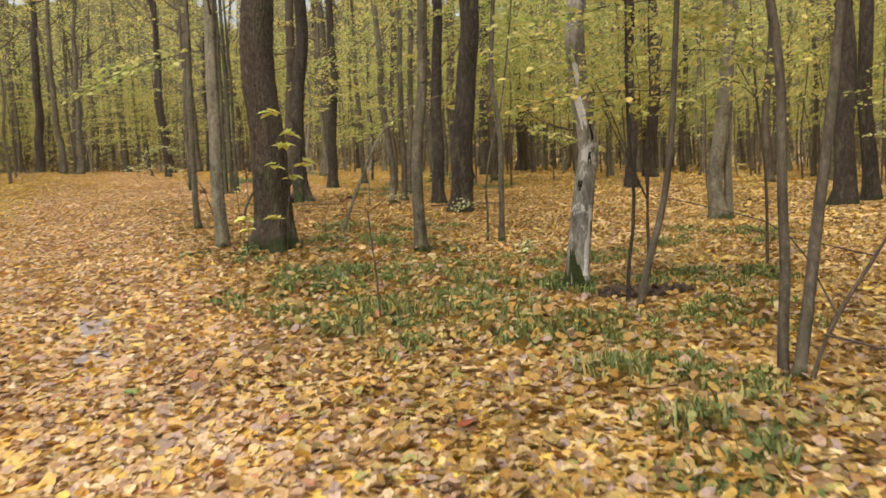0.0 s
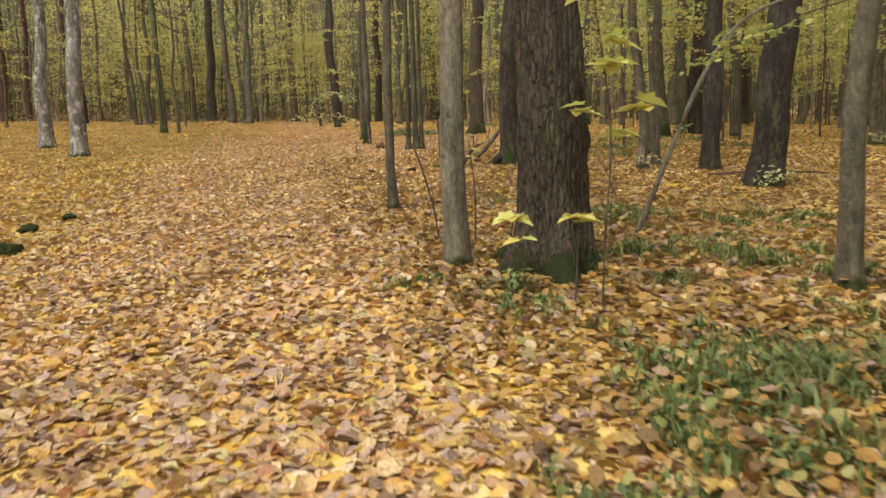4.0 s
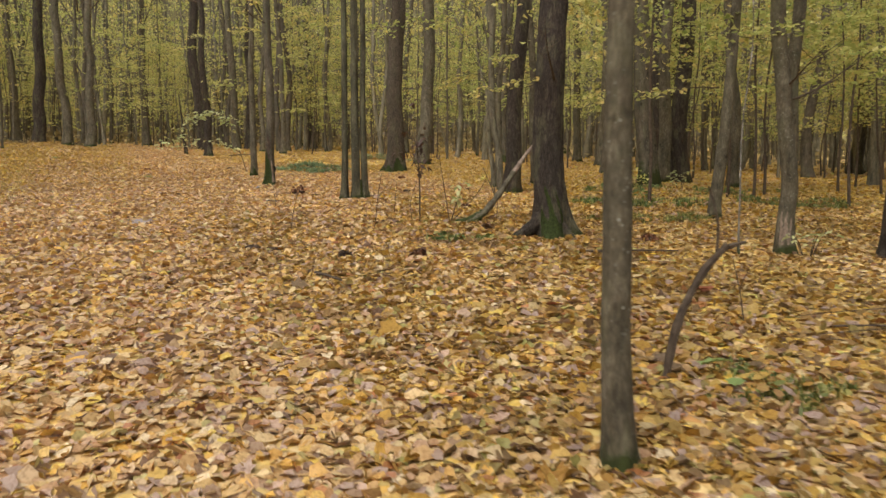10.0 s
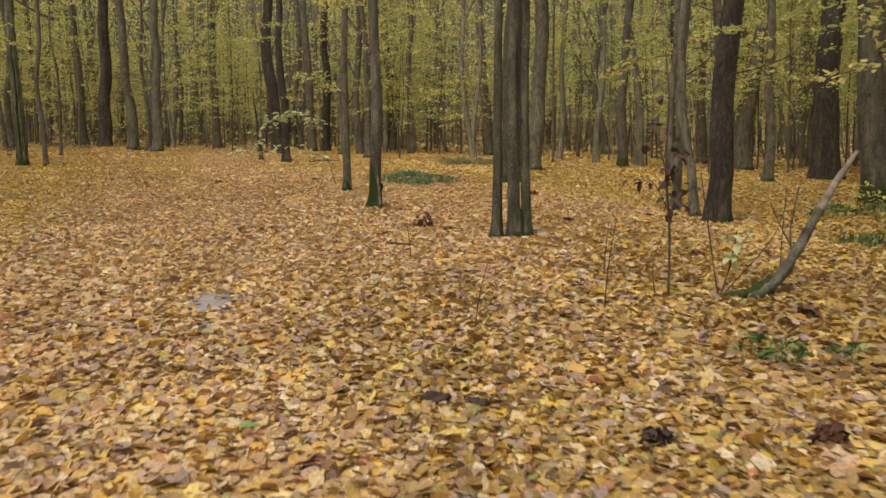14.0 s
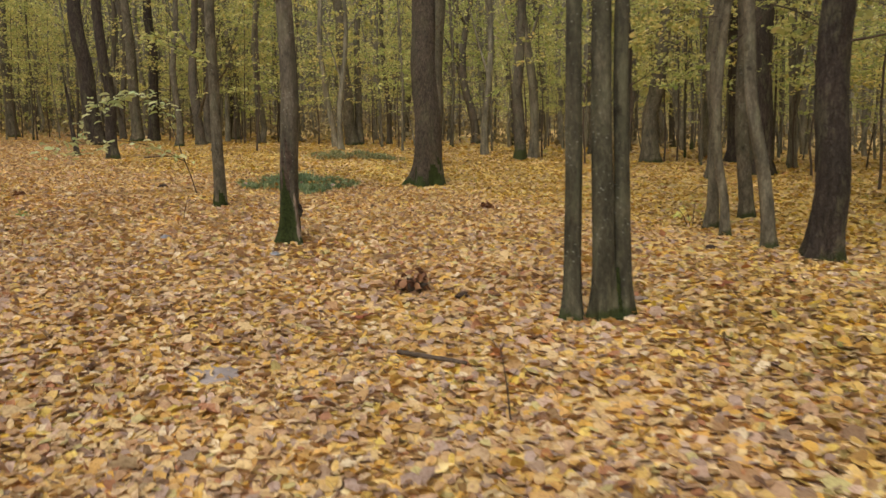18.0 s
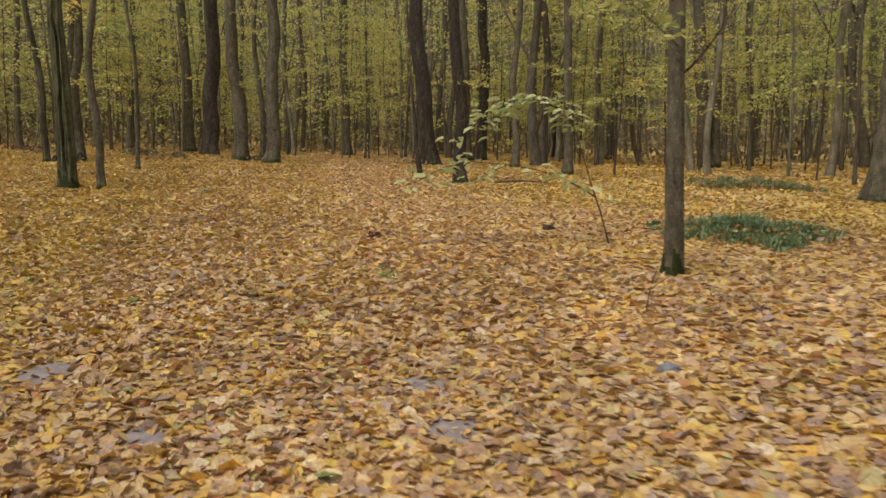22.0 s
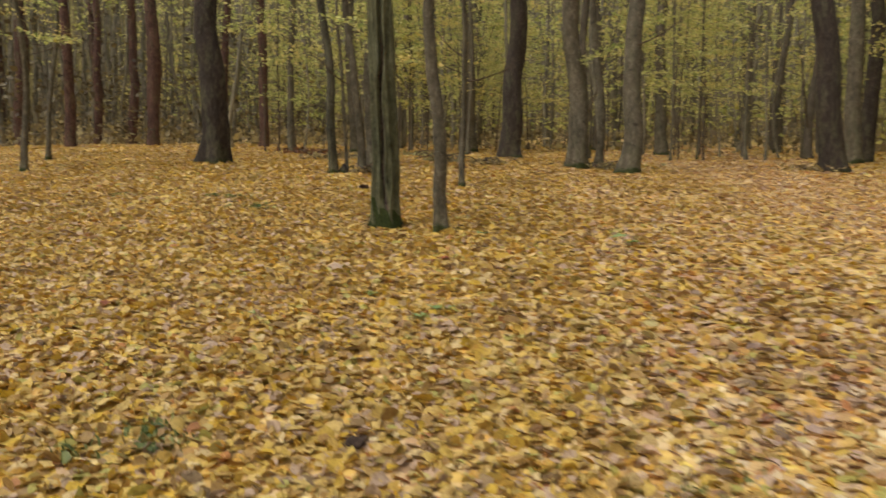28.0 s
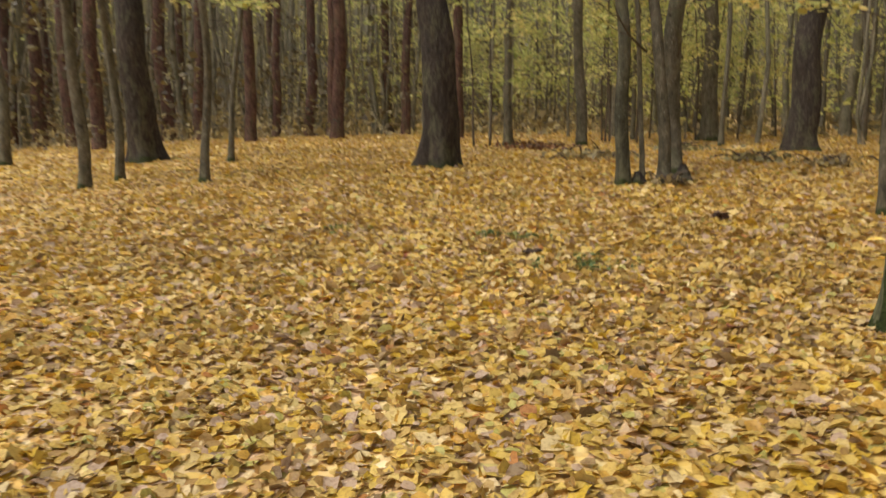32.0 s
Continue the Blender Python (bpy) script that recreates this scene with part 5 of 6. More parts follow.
# bent and arching stems
stem_plant("bent_stump_shoot", -3.9, 16.15, [(0.08, 0.02, 0.33), (0.22, 0.03, 0.62), (0.36, 0.04, 0.78)], 0.028, 0.020, "bent broken dead stem standing in the leaves", "dead stem", "twig",
           [([(0.30, 0.04, 0.72), (0.30, 0.04, 0.92), (0.24, 0.03, 1.12)], 0.012, 0), ([(0.34, 0.04, 0.76), (0.46, 0.02, 0.80)], 0.02, 0)], seed=4)
stem_plant("arching_shoot", -3.3, 12.55, [(-0.06, -0.02, 0.35), (-0.18, -0.07, 0.80), (-0.28, -0.09, 1.0), (-0.39, -0.1, 1.11)], 0.010, 0.005, "thin dark shoot arching over the leaves", "shoot", "twig", [([(-0.04, 0, 0.22), (-0.10, 0.08, 0.6)], 0.006, 0)], seed=5)
stem_plant("thin_shoot", -2.96, 12.55, [(0.01, 0, 0.46), (-0.05, 0.05, 0.97)], 0.010, 0.005, "thin upright dark shoot with a last yellow leaf", "shoot", "twig", [([(0.0, 0, 0.35), (0.12, 0.02, 0.6)], 0.005, 0), ([(-0.03, 0.03, 0.8), (-0.10, 0.02, 0.84)], 0.003, 1)], OVAL_LEAF["maple"], 0.09, 2, 6, 0.85, 0.5, 0.02)
stem_plant("forked_shoot", -0.14, 6.98, [(-0.03, 0.03, 0.5), (-0.08, 0.05, 1.05)], 0.011, 0.006, "thin dark forked shoot among green herbs", "shoot", "twig",
           [([(-0.03, 0.03, 0.55), (0.15, 0.05, 0.66), (0.40, 0.05, 0.62)], 0.006, 0), ([(-0.05, 0.04, 0.72), (-0.20, 0.02, 0.8)], 0.005, 0), ([(-0.08, 0.05, 1.03), (0.10, 0.04, 1.15)], 0.005, 0)], seed=7, leaf=OVAL_LEAF["sage"], size=0.06, count=2, lo=0.9)
stem_plant("arching_sapling", -12.03, 36.4, [(-0.12, -0.01, 0.4), (-0.24, -0.02, 0.74), (-0.38, -0.03, 1.2), (-0.55, -0.08, 1.62), (-0.93, -0.20, 1.87), (-1.38, -0.40, 1.75), (-1.88, -0.61, 1.57)], 0.012, 0.004,
           "slender arching sapling with pale green and yellow leaves", "sapling", "twig",
           [([(-0.20, -0.01, 0.62), (-0.62, -0.17, 0.86), (-1.11, -0.35, 1.0), (-1.86, -0.65, 1.05), (-2.35, -0.87, 0.81), (-2.66, -1.0, 0.70)], 0.008, 64), ([(-0.42, -0.04, 1.3), (-0.15, 0.08, 1.5), (0.05, 0.12, 1.44)], 0.005, 2),
            ([(-1.2, -0.3, 1.8), (-1.6, -0.45, 1.5), (-2.04, -0.70, 1.26)], 0.005, 14), ([(-0.8, -0.15, 1.8), (-0.6, 0.05, 1.75), (-0.3, 0.1, 1.62)], 0.005, 5), ([(-1.3, -0.42, 1.02), (-1.75, -0.5, 0.82), (-2.1, -0.6, 0.72)], 0.005, 14)],
           OVAL_LEAF["sage"], 0.155, 84, 8, 0.6, 0.5, 0.10)
stem_plant("withered_sapling", -5.72, 23.42, [(0.0, 0.0, 0.6), (-0.04, 0.02, 1.2), (-0.02, 0.02, 1.75), (-0.06, 0.02, 2.2)], 0.014, 0.005, "sapling hung with dark withered leaves", "sapling", "twig",
           [([(0, 0, 0.72), (0.14, 0.05, 0.95), (0.24, 0.05, 0.92)], 0.006, 12), ([(-0.02, 0, 0.8), (-0.17, 0.0, 1.05), (-0.30, 0, 1.0)], 0.006, 11), ([(-0.03, 0, 1.05), (0.1, 0.0, 1.25), (0.22, 0, 1.28)], 0.006, 12), ([(-0.03, 0, 1.1), (-0.1, 0.0, 1.3), (-0.2, 0.05, 1.34)], 0.006, 6),
            ([(-0.02, 0, 0.7), (0.06, 0.1, 0.86), (0.05, 0.14, 1.1)], 0.005, 9), ([(-0.12, 0.0, 0.02), (-0.14, 0.0, 0.3), (-0.04, 0, 0.62)], 0.006, 0)], OVAL_LEAF["brown_leaf"], 0.095, 16, 9, 0.45, 1.3, 0.07)
stem_plant("leafy_bushlet", -5.26, 23.5, [(0.1, 0.0, 0.3), (0.16, 0.02, 0.62)], 0.010, 0.005, "small bush with grey-green leaves beside the leaning log", "shrub", "twig",
           [([(0, 0, 0), (-0.08, 0, 0.5), (-0.18, 0, 1.15)], 0.010, 0), ([(0.08, 0, 0.3), (0.3, 0.05, 0.62)], 0.005, 7), ([(0.02, 0, 0), (0.5, 0.1, 0.55), (0.62, 0.1, 0.95)], 0.006, 0)], OVAL_LEAF["sage"], 0.125, 6, 10, 0.6, 1.0, 0.05)
stem_plant("pale_bent_limb", -1.45, 13.5, [(0.28, 0.06, 0.65), (0.56, 0.15, 1.34), (0.86, 0.4, 1.90), (1.10, 0.65, 2.15), (1.38, 0.9, 2.34), (1.85, 1.15, 2.52)], 0.030, 0.012, "pale grey bent limb leaning behind the oak", "dead limb", "pale", seed=11, wob=0.05)
stem_plant("twiggy_shrub", -1.58, 16.1, [(-0.10, 0.02, 0.25), (-0.20, 0.05, 0.48), (-0.3, 0.1, 0.6)], 0.010, 0.005, "dark bare twiggy shrub leaning low", "shrub", "twig",
           [([(-0.18, 0.0, 0.45), (-0.9, 0.2, 0.46), (-1.6, 0.4, 0.36)], 0.005, 0), ([(-0.15, 0.0, 0.3), (-0.8, 0.1, 0.36), (-1.4, 0.2, 0.30)], 0.005, 0), ([(-0.22, 0.0, 0.5), (0.1, 0.0, 0.58), (0.5, 0.0, 0.6)], 0.004, 0)], seed=12)
stem_plant("bare_shrub", 2.86, 5.0, [(0.15, 0.0, 0.35), (0.5, 0.05, 0.85), (0.85, 0.1, 1.35)], 0.020, 0.008, "bare dark shrub with crossing twigs beside the double stem", "shrub", "twig",
           [([(0.2, 0, 0.4), (0.0, 0.3, 0.95), (-0.45, 0.5, 1.15), (-0.8, 0.7, 1.25)], 0.007, 0), ([(0.45, 0.05, 0.8), (0.1, 0.2, 0.9), (-0.3, 0.3, 1.0)], 0.006, 0), ([(0.1, 0, 0.3), (0.5, -0.3, 0.2), (0.9, -0.6, 0.1)], 0.010, 0)], seed=13)
for k, (x, y, dx, h) in enumerate(((-6.2, 24.4, 0.05, 0.55), (-8.3, 24.9, -0.05, 0.4), (-7.4, 22.0, 0.1, 0.5), (-6.35, 22.9, 0.1, 0.75), (-1.7, 13.4, 0.05, 0.8), (-2.9, 17.6, -0.1, 0.5), (-4.5, 24.2, 0.05, 0.9), (-11.6, 33.0, 0.1, 0.4))):
    stem_plant("dry_stalk", x, y, [(dx * 0.4, 0.02, h * 0.5), (dx, 0.03, h)], 0.006, 0.003, "thin dry brown stalk standing in fallen leaves", "stalk", "twig", [([(dx * 0.4, 0.02, h * 0.5), (dx + 0.12, 0, h * 0.85)], 0.004, 0)], seed=30 + k)


# deadwood
def log(x, y, pts, r0, r1, label, mat="dead", name="log", stubs=()):
    t = thing(name, x, y, label, "log")
    part("wood", line_mesh("wood", pts, r0, r1, M[mat], seg=11, steps=22, wob=0.11, seed=int(abs(x * 10)))[0], t)
    for sp, sr in stubs:
        part("stub", line_mesh("stub", sp, sr, sr * 0.6, M[mat], seg=6, steps=5)[0], t)
    return t


branch = log(-5.06, 23.45, [(0.06, -0.04, -0.04), (0.20, 0.05, 0.05), (0.34, 0.13, 0.16), (0.55, 0.27, 0.41), (0.81, 0.47, 0.78)], 0.062, 0.042, "weathered broken branch leaning up from the leaves with a pale tip", "smooth", stubs=[([(0.5, 0.25, 0.36), (0.50, 0.3, 0.62), (0.58, 0.35, 1.0)], 0.010), ([(0.52, 0.25, 0.40), (0.40, 0.3, 0.66), (0.32, 0.32, 0.86)], 0.007)])
part("barkless_tip", line_mesh("barkless_tip", [(0.80, 0.465, 0.765), (1.006, 0.60, 1.05), (1.247, 0.75, 1.34)], 0.041, 0.022, M["dead"], seg=11, steps=8, wob=0.06)[0], branch, label="pale barkless tip")
log(-5.06, 23.45, [(-0.14, 0.06, 0.01), (0.10, 0.07, 0.05), (0.30, 0.16, 0.14)], 0.035, 0.06, "dark mossy piece of rotten wood under the branch", "mossy")


def rotten_log(x, y, pts, r, label, seed):
    """A crumbling log with an uneven outline and leaves lying on it."""
    rng = np.random.default_rng(seed)
    t = thing("log", x, y, label, "log")
    p = np.asarray(pts, float)
    u = np.linspace(0, len(p) - 1, 26)
    c = np.stack([np.interp(u, range(len(p)), p[:, j]) for j in range(3)], 1)
    a = np.linspace(0, 2 * np.pi, 22, endpoint=False)
    ends = 1 - 0.35 * np.abs(np.linspace(-1, 1, 26)) ** 6
    v, f = tube(c, r * ends, 22, 0.16 * waves(rng, 7, 5, 16)(a[None], u[:, None]) + 0.07 * rng.normal(0, 1, (26, 22)))
    part("wood", mesh_of("wood", v, f.tolist() + [list(range(22))[::-1], list(range(len(v) - 22, len(v)))], M["rotten"]), t)
    n = 26
    q = c[rng.integers(0, 26, n)] + np.stack([rng.normal(0, 0.02, n), rng.normal(0, 0.4 * r, n), r * rng.uniform(0.85, 1.1, n)], 1)
    lv, lf = scatter("oval", q, rng.uniform(0.05, 0.09, n), rng.uniform(0, 6.28, n), rng.normal(0, 0.3, n), rng.normal(0, 0.4, n), rng.normal(0, 0.7, n))
    tagged(part("fallen_leaves", mesh_of("fallen_leaves", lv, lf, M["woodland_leaf"]), t), "yellow leaves lying on it", kind="stuff")


rotten_log(2.10, 8.22, [(0.0, 0.03, 0.05), (0.2, 0.0, 0.07), (0.42, -0.05, 0.05), (0.60, -0.06, 0.05)], 0.085, "short dark rotten log beside the birch", 71)
rotten_log(2.66, 8.18, [(0.0, -0.05, 0.04), (0.16, 0.0, 0.06), (0.30, 0.05, 0.05), (0.47, 0.10, 0.05)], 0.08, "broken end of a rotten log in the leaves", 72)
log(-6.46, 19.0, [(-0.05, 0.1, 0.03), (0.1, -0.15, 0.035), (0.3, -0.5, 0.03)], 0.016, 0.010, "thin dark stick lying on the leaves", "twig", "stick")
log(-8.70, 26.0, [(-0.1, 0.12, 0.03), (0.1, -0.08, 0.035), (0.30, -0.25, 0.03)], 0.018, 0.012, "dark stick lying on the leaves", "twig", "stick")
log(-15.0, 44.5, [(-0.1, 0.1, 0.03), (0.6, -0.2, 0.06), (1.2, -0.5, 0.03)], 0.025, 0.012, "thin fallen branch near a trunk", "twig", "stick")
log(-6.95, 27.35, [(-0.15, 0.0, 0.03), (0.1, 0.0, 0.035), (0.3, -0.1, 0.03)], 0.035, 0.03, "short piece of rotten wood by the triple hornbeam", "dead", "stick")
log(-1.9, 17.3, [(-0.4, 0.2, 0.04), (0.0, 0.05, 0.07), (0.5, -0.12, 0.04)], 0.010, 0.005, "long thin fallen twig on the leaves", "twig", "stick")
log(0.8, 19.8, [(-0.8, 0.1, 0.05), (0.0, 0.0, 0.08), (1.2, 0.1, 0.04)], 0.02, 0.01, "long fallen branch behind the oak", "twig", "stick")
log(-3.2, 20.6, [(-0.5, 0.1, 0.04), (0.0, 0.0, 0.06), (0.7, 0.2, 0.04)], 0.016, 0.01, "fallen twig near the dark oak", "twig", "stick")


def clod(x, y, s, label, mat="dark_soil", flat=0.5, name="clod", category="soil"):
    """An uneven lump."""
    rng = np.random.default_rng(int(abs(x * 37 + y * 11)))
    bm = bmesh.new()
    bmesh.ops.create_icosphere(bm, subdivisions=3, radius=1)
    off = Vector(rng.uniform(0, 50, 3))
    for v in bm.verts:
        v.co *= 0.8 + 0.5 * noise.noise(v.co * 1.7 + off) + 0.22 * noise.noise(v.co * 4.5 + off)
        v.co.x, v.co.y, v.co.z = v.co.x * s, v.co.y * s * 0.75, v.co.z * s * flat + s * flat * 0.35
    me = bpy.data.meshes.new(name)
    for fc in bm.faces:
        fc.smooth = True
    bm.to_mesh(me)
    bm.free()
    me.materials.append(M[mat])
    ob = new(name, me)
    ob.matrix_world = pose(x, y, float(height(x, y)), 0, 0, rng.uniform(0, 360))
    return tagged(ob, label, category)


clod(-8.15, 27.68, 0.09, "dark flat lump with a pale edge")
clod(-11.45, 31.29, 0.09, "small grey stone among the leaves", "stone", 0.6, "stone", "stone")
clod(-7.53, 20.58, 0.10, "dark clod of humus in the leaves")
clod(-7.28, 20.55, 0.09, "dark clod of humus beside another")
clod(-12.98, 37.7, 0.16, "dark mouldy clump of leaves", "dark_soil", 0.35)
clod(-6.3, 28.9, 0.12, "dark purple-brown clod in the leaves", "dark_soil", 0.35)
clod(-4.9, 29.7, 0.10, "dark clod near the grey stems", "dark_soil", 0.4)
clod(-9.95, 29.9, 0.10, "pale flat piece of wood at the scarred tree", "stone", 0.3, "wood_chip", "wood")
clod(-26.6, 40.4, 0.13, "dark clump showing through the leaves", "dark_soil", 0.35)
clod(-20.0, 34.9, 0.08, "dark clod in yellow leaves", "dark_soil", 0.4)
clod(-8.1, 12.75, 0.16, "mossy tuft beside the trail", "moss", 0.6, "moss_tuft", "moss")
clod(-7.4, 11.7, 0.17, "dark green mossy tuft beside the trail", "moss", 0.6, "moss_tuft", "moss")
clod(-8.5, 13.95, 0.13, "small mossy tuft beside the trail", "moss", 0.6, "moss_tuft", "moss")


def leaf_clump(x, y, w, tall, label, mat="rust_leaf"):
    """A lump of rotten wood with curled brown leaves heaped on it."""
    t = thing("leaf_clump", x, y, label, "leaf clump")
    core = clod(x, y, w * 0.8, "", "twig", tall, "rotten_wood", "")
    core.parent = t
    core.matrix_world = t.matrix_world
    rng = np.random.default_rng(int(abs(x * 31 + y * 7)))
    n = 46
    k = rng.uniform(0, 1, n)
    a = rng.uniform(0, 6.28, n)
    p = np.stack([w * (1 - 0.55 * k) * np.cos(a), w * (1 - 0.55 * k) * np.sin(a), w * tall * (0.1 + 1.3 * k)], 1)
    v, f = scatter("oval", p, rng.uniform(0.05, 0.1, n), rng.uniform(0, 6.28, n), rng.normal(0, 0.8, n), rng.normal(0, 0.8, n), rng.normal(0.4, 1.2, n))
    tagged(part("dead_leaves", mesh_of("dead_leaves", v, f, M[mat]), t), "curled brown leaves", kind="stuff")


leaf_clump(-8.56, 27.9, 0.15, 1.0, "rotten lump heaped with curled reddish brown leaves")
for k, (x, y, w) in enumerate(((-2.6, 23.53, 0.11), (-2.57, 21.94, 0.1), (-6.37, 20.11, 0.07), (-5.55, 20.16, 0.08), (-6.83, 33.96, 0.11), (-15.21, 36.24, 0.1), (-25.86, 42.74, 0.09), (-4.7, 22.9, 0.08), (-5.0, 25.6, 0.09))):
    leaf_clump(x, y, w, 0.5, "low clump of dark curled leaves on the forest floor", "brown_leaf" if k in (0, 2, 6) else "rust_leaf")


def stump(x, y, r, h, label):
    t = thing("stump", x, y, label, "stump")
    part("wood", trunk_mesh("wood", r, h, M["dark"], int(abs(x * 9)), 14, 8, 0.6, 4), t)
    part("cut_face", mesh_of("cut_face", [(r * 0.34 * math.cos(a / 12 * 6.283), r * 0.34 * math.sin(a / 12 * 6.283), h + 0.004) for a in range(12)], [list(range(12))], M["dead"]), t)


stump(-27.45, 45.25, 0.13, 0.28, "low rotten stump beside a clump of stems")
stump(-27.9, 44.75, 0.10, 0.2, "low dark stump between the stems")


# bare trodden soil showing through
def soil(x, y, w, h, turn, seed):
    rng = np.random.default_rng(seed)
    a = np.linspace(0, 2 * np.pi, 29)[:-1]
    k = 1 + 0.22 * np.sin(2 * a + rng.uniform(0, 6)) + 0.16 * np.sin(5 * a + rng.uniform(0, 6)) + 0.10 * np.sin(9 * a + rng.uniform(0, 6))
    c, s = math.cos(radians(turn)), math.sin(radians(turn))
    v = [(x, y)]
    for f in (0.5, 1.0):
        px, py = w * f * k * np.cos(a), h * f * k * np.sin(a)
        v += list(zip(x + px * c - py * s, y + px * s + py * c))
    v = np.array(v)
    z = height(v[:, 0], v[:, 1]) + 0.012
    z[29:] -= 0.012
    n = 28
    f = [(0, 1 + i, 1 + (i + 1) % n) for i in range(n)] + [(1 + i, 1 + n + i, 1 + n + (i + 1) % n, 1 + (i + 1) % n) for i in range(n)]
    tagged(new("soil_patch", mesh_of("soil_patch", np.column_stack([v, z]), f, M["soil"], smooth=True)), "bare grey-brown trodden soil between fallen leaves", "soil", "bare patches", kind="structure")


for k, (bx, by, bw, bh, bk) in enumerate(BARE):
    soil(bx, by, bw * 0.95, bh * 0.95, 20, 60 + k)


# ---- green herbs on the forest floor ----
def herbs(x, y, rx, ry, count, tall, label, seed, mat="herb", long_leaf=0.062, leaves=4):
    """A patch of low grass and leafy herbs in uneven tufts, past counting."""
    rng = np.random.default_rng(seed)
    count = max(4, int(count * 0.8))
    tufts = max(2, count // 5)
    a, k = rng.uniform(0, 6.28, tufts), np.sqrt(rng.uniform(0, 1, tufts)) * rng.uniform(0.7, 1.25, tufts)
    pick = rng.integers(0, tufts, count)
    px = (x + rx * k * np.cos(a))[pick] + rng.normal(0, 0.13, count)
    py = (y + ry * k * np.sin(a))[pick] + rng.normal(0, 0.11, count)
    grow = rng.uniform(0.4, 1.15, tufts)[pick] * (1.1 - 0.5 * np.clip(k[pick], 0, 1) ** 2)
    n = count * leaves
    lx, ly = np.repeat(px, leaves) + rng.normal(0, 0.05, n), np.repeat(py, leaves) + rng.normal(0, 0.05, n)
    yaw = rng.uniform(0, 6.28, n)
    v, f = scatter("oval", np.stack([lx, ly, height(lx, ly) + rng.uniform(0.02, tall, n) * np.repeat(grow, leaves)], 1), long_leaf * rng.uniform(0.55, 1.2, n), yaw, rng.normal(0.35, 0.45, n), rng.normal(0, 0.45, n), rng.normal(0.2, 0.8, n))
    m = count * 20
    bx, by = np.repeat(px, 20) + rng.normal(0, 0.06, m), np.repeat(py, 20) + rng.normal(0, 0.06, m)
    turn, lean, long = rng.uniform(0, 6.28, m), rng.uniform(0.15, 0.9, m), tall * rng.uniform(0.6, 1.7, m) * np.repeat(grow, 20)
    wide = rng.uniform(0.004, 0.009, m) * (1 if tall < 0.18 else 1.8)
    foot = np.stack([bx, by, height(bx, by)], 1)
    out = np.stack([np.cos(turn), np.sin(turn), 0 * turn], 1)
    across = np.stack([-np.sin(turn), np.cos(turn), 0 * turn], 1) * wide[:, None]
    mid = foot + out * (long * 0.4 * lean)[:, None] + np.array([0, 0, 1.0]) * (long * 0.6)[:, None]
    tip = foot + out * (long * lean)[:, None] + np.array([0, 0, 1.0]) * (long * (1.0 - 0.35 * lean))[:, None]
    bv = np.stack([foot - across, foot + across, mid - across, mid + across, tip], 1).reshape(-1, 3)
    bf = (np.array([(0, 1, 3), (0, 3, 2), (2, 3, 4)])[None] + (np.arange(m) * 5)[:, None, None]).reshape(-1, 3)
    c = count * 4
    cx, cy = rng.choice(px, c) + rng.normal(0, 0.16, c), rng.choice(py, c) + rng.normal(0, 0.16, c)
    cv, cf = scatter("oval", np.stack([cx, cy, height(cx, cy) + rng.uniform(0.02, tall * 0.8, c)], 1), 0.08 * rng.uniform(0.6, 1.3, c), rng.uniform(0, 6.28, c), rng.normal(0, 0.4, c), rng.normal(0, 0.4, c), rng.normal(0, 0.6, c))
    green = len(f) + len(bf)
    v, f = joined([(v, f), (bv, bf), (cv, cf)])
    me = mesh_of("herb_patch", v, f, M[mat])
    me.materials.append(M["woodland_leaf"])
    me.polygons.foreach_set("material_index", (np.arange(len(f)) >= green).astype(np.int32))
    tagged(new("herb_patch", me), label, "plants", kind="stuff")


for k, (x, y, rx, ry, c, tl) in enumerate(((0.05, 7.2, 1.0, 0.8, 115, 0.14), (0.85, 8.1, 0.8, 0.6, 80, 0.12), (-1.0, 8.9, 0.7, 0.8, 70, 0.12), (1.5, 6.5, 0.8, 0.5, 70, 0.12), (3.4, 9.2, 1.1, 0.7, 90, 0.14), (3.0, 6.9, 0.7, 0.5, 60, 0.14),
                                        (1.95, 4.0, 0.35, 0.25, 26, 0.12), (2.6, 4.7, 0.4, 0.3, 26, 0.1), (-0.8, 12.2, 1.4, 0.9, 90, 0.14), (-0.8, 9.7, 0.8, 0.6, 80, 0.13), (0.6, 10.6, 1.0, 0.7, 70, 0.12), (2.3, 11.2, 1.1, 0.8, 60, 0.12), (-2.3, 10.7, 0.6, 0.35, 30, 0.1),
                                        (0.9, 9.3, 0.9, 0.5, 50, 0.12), (-2.2, 13.8, 0.8, 0.8, 22, 0.1), (-0.6, 14.9, 1.2, 0.9, 45, 0.12), (1.05, 6.45, 0.6, 0.45, 34, 0.11), (1.75, 7.1, 0.5, 0.4, 30, 0.12), (0.45, 6.3, 0.4, 0.3, 14, 0.1), (-1.7, 14.3, 0.6, 0.5, 40, 0.13), (-3.55, 16.2, 0.2, 0.12, 8, 0.1), (-3.1, 15.8, 0.35, 0.2, 16, 0.1), (-1.7, 24.4, 1.2, 0.7, 60, 0.14))):
    herbs(x, y, rx, ry, c, tl, "low green herbs growing through fallen leaves", 200 + k)
herbs(1.86, 3.63, 0.45, 0.3, 18, 0.09, "green herbs among the leaves near the double stem", 226)
herbs(1.88, 5.2, 0.6, 0.4, 50, 0.09, "green herbs among the leaves near the dark trunk", 227)
herbs(0.9, 8.6, 3.0, 2.4, 330, 0.10, "sparse green herbs scattered through the fallen leaves", 228)
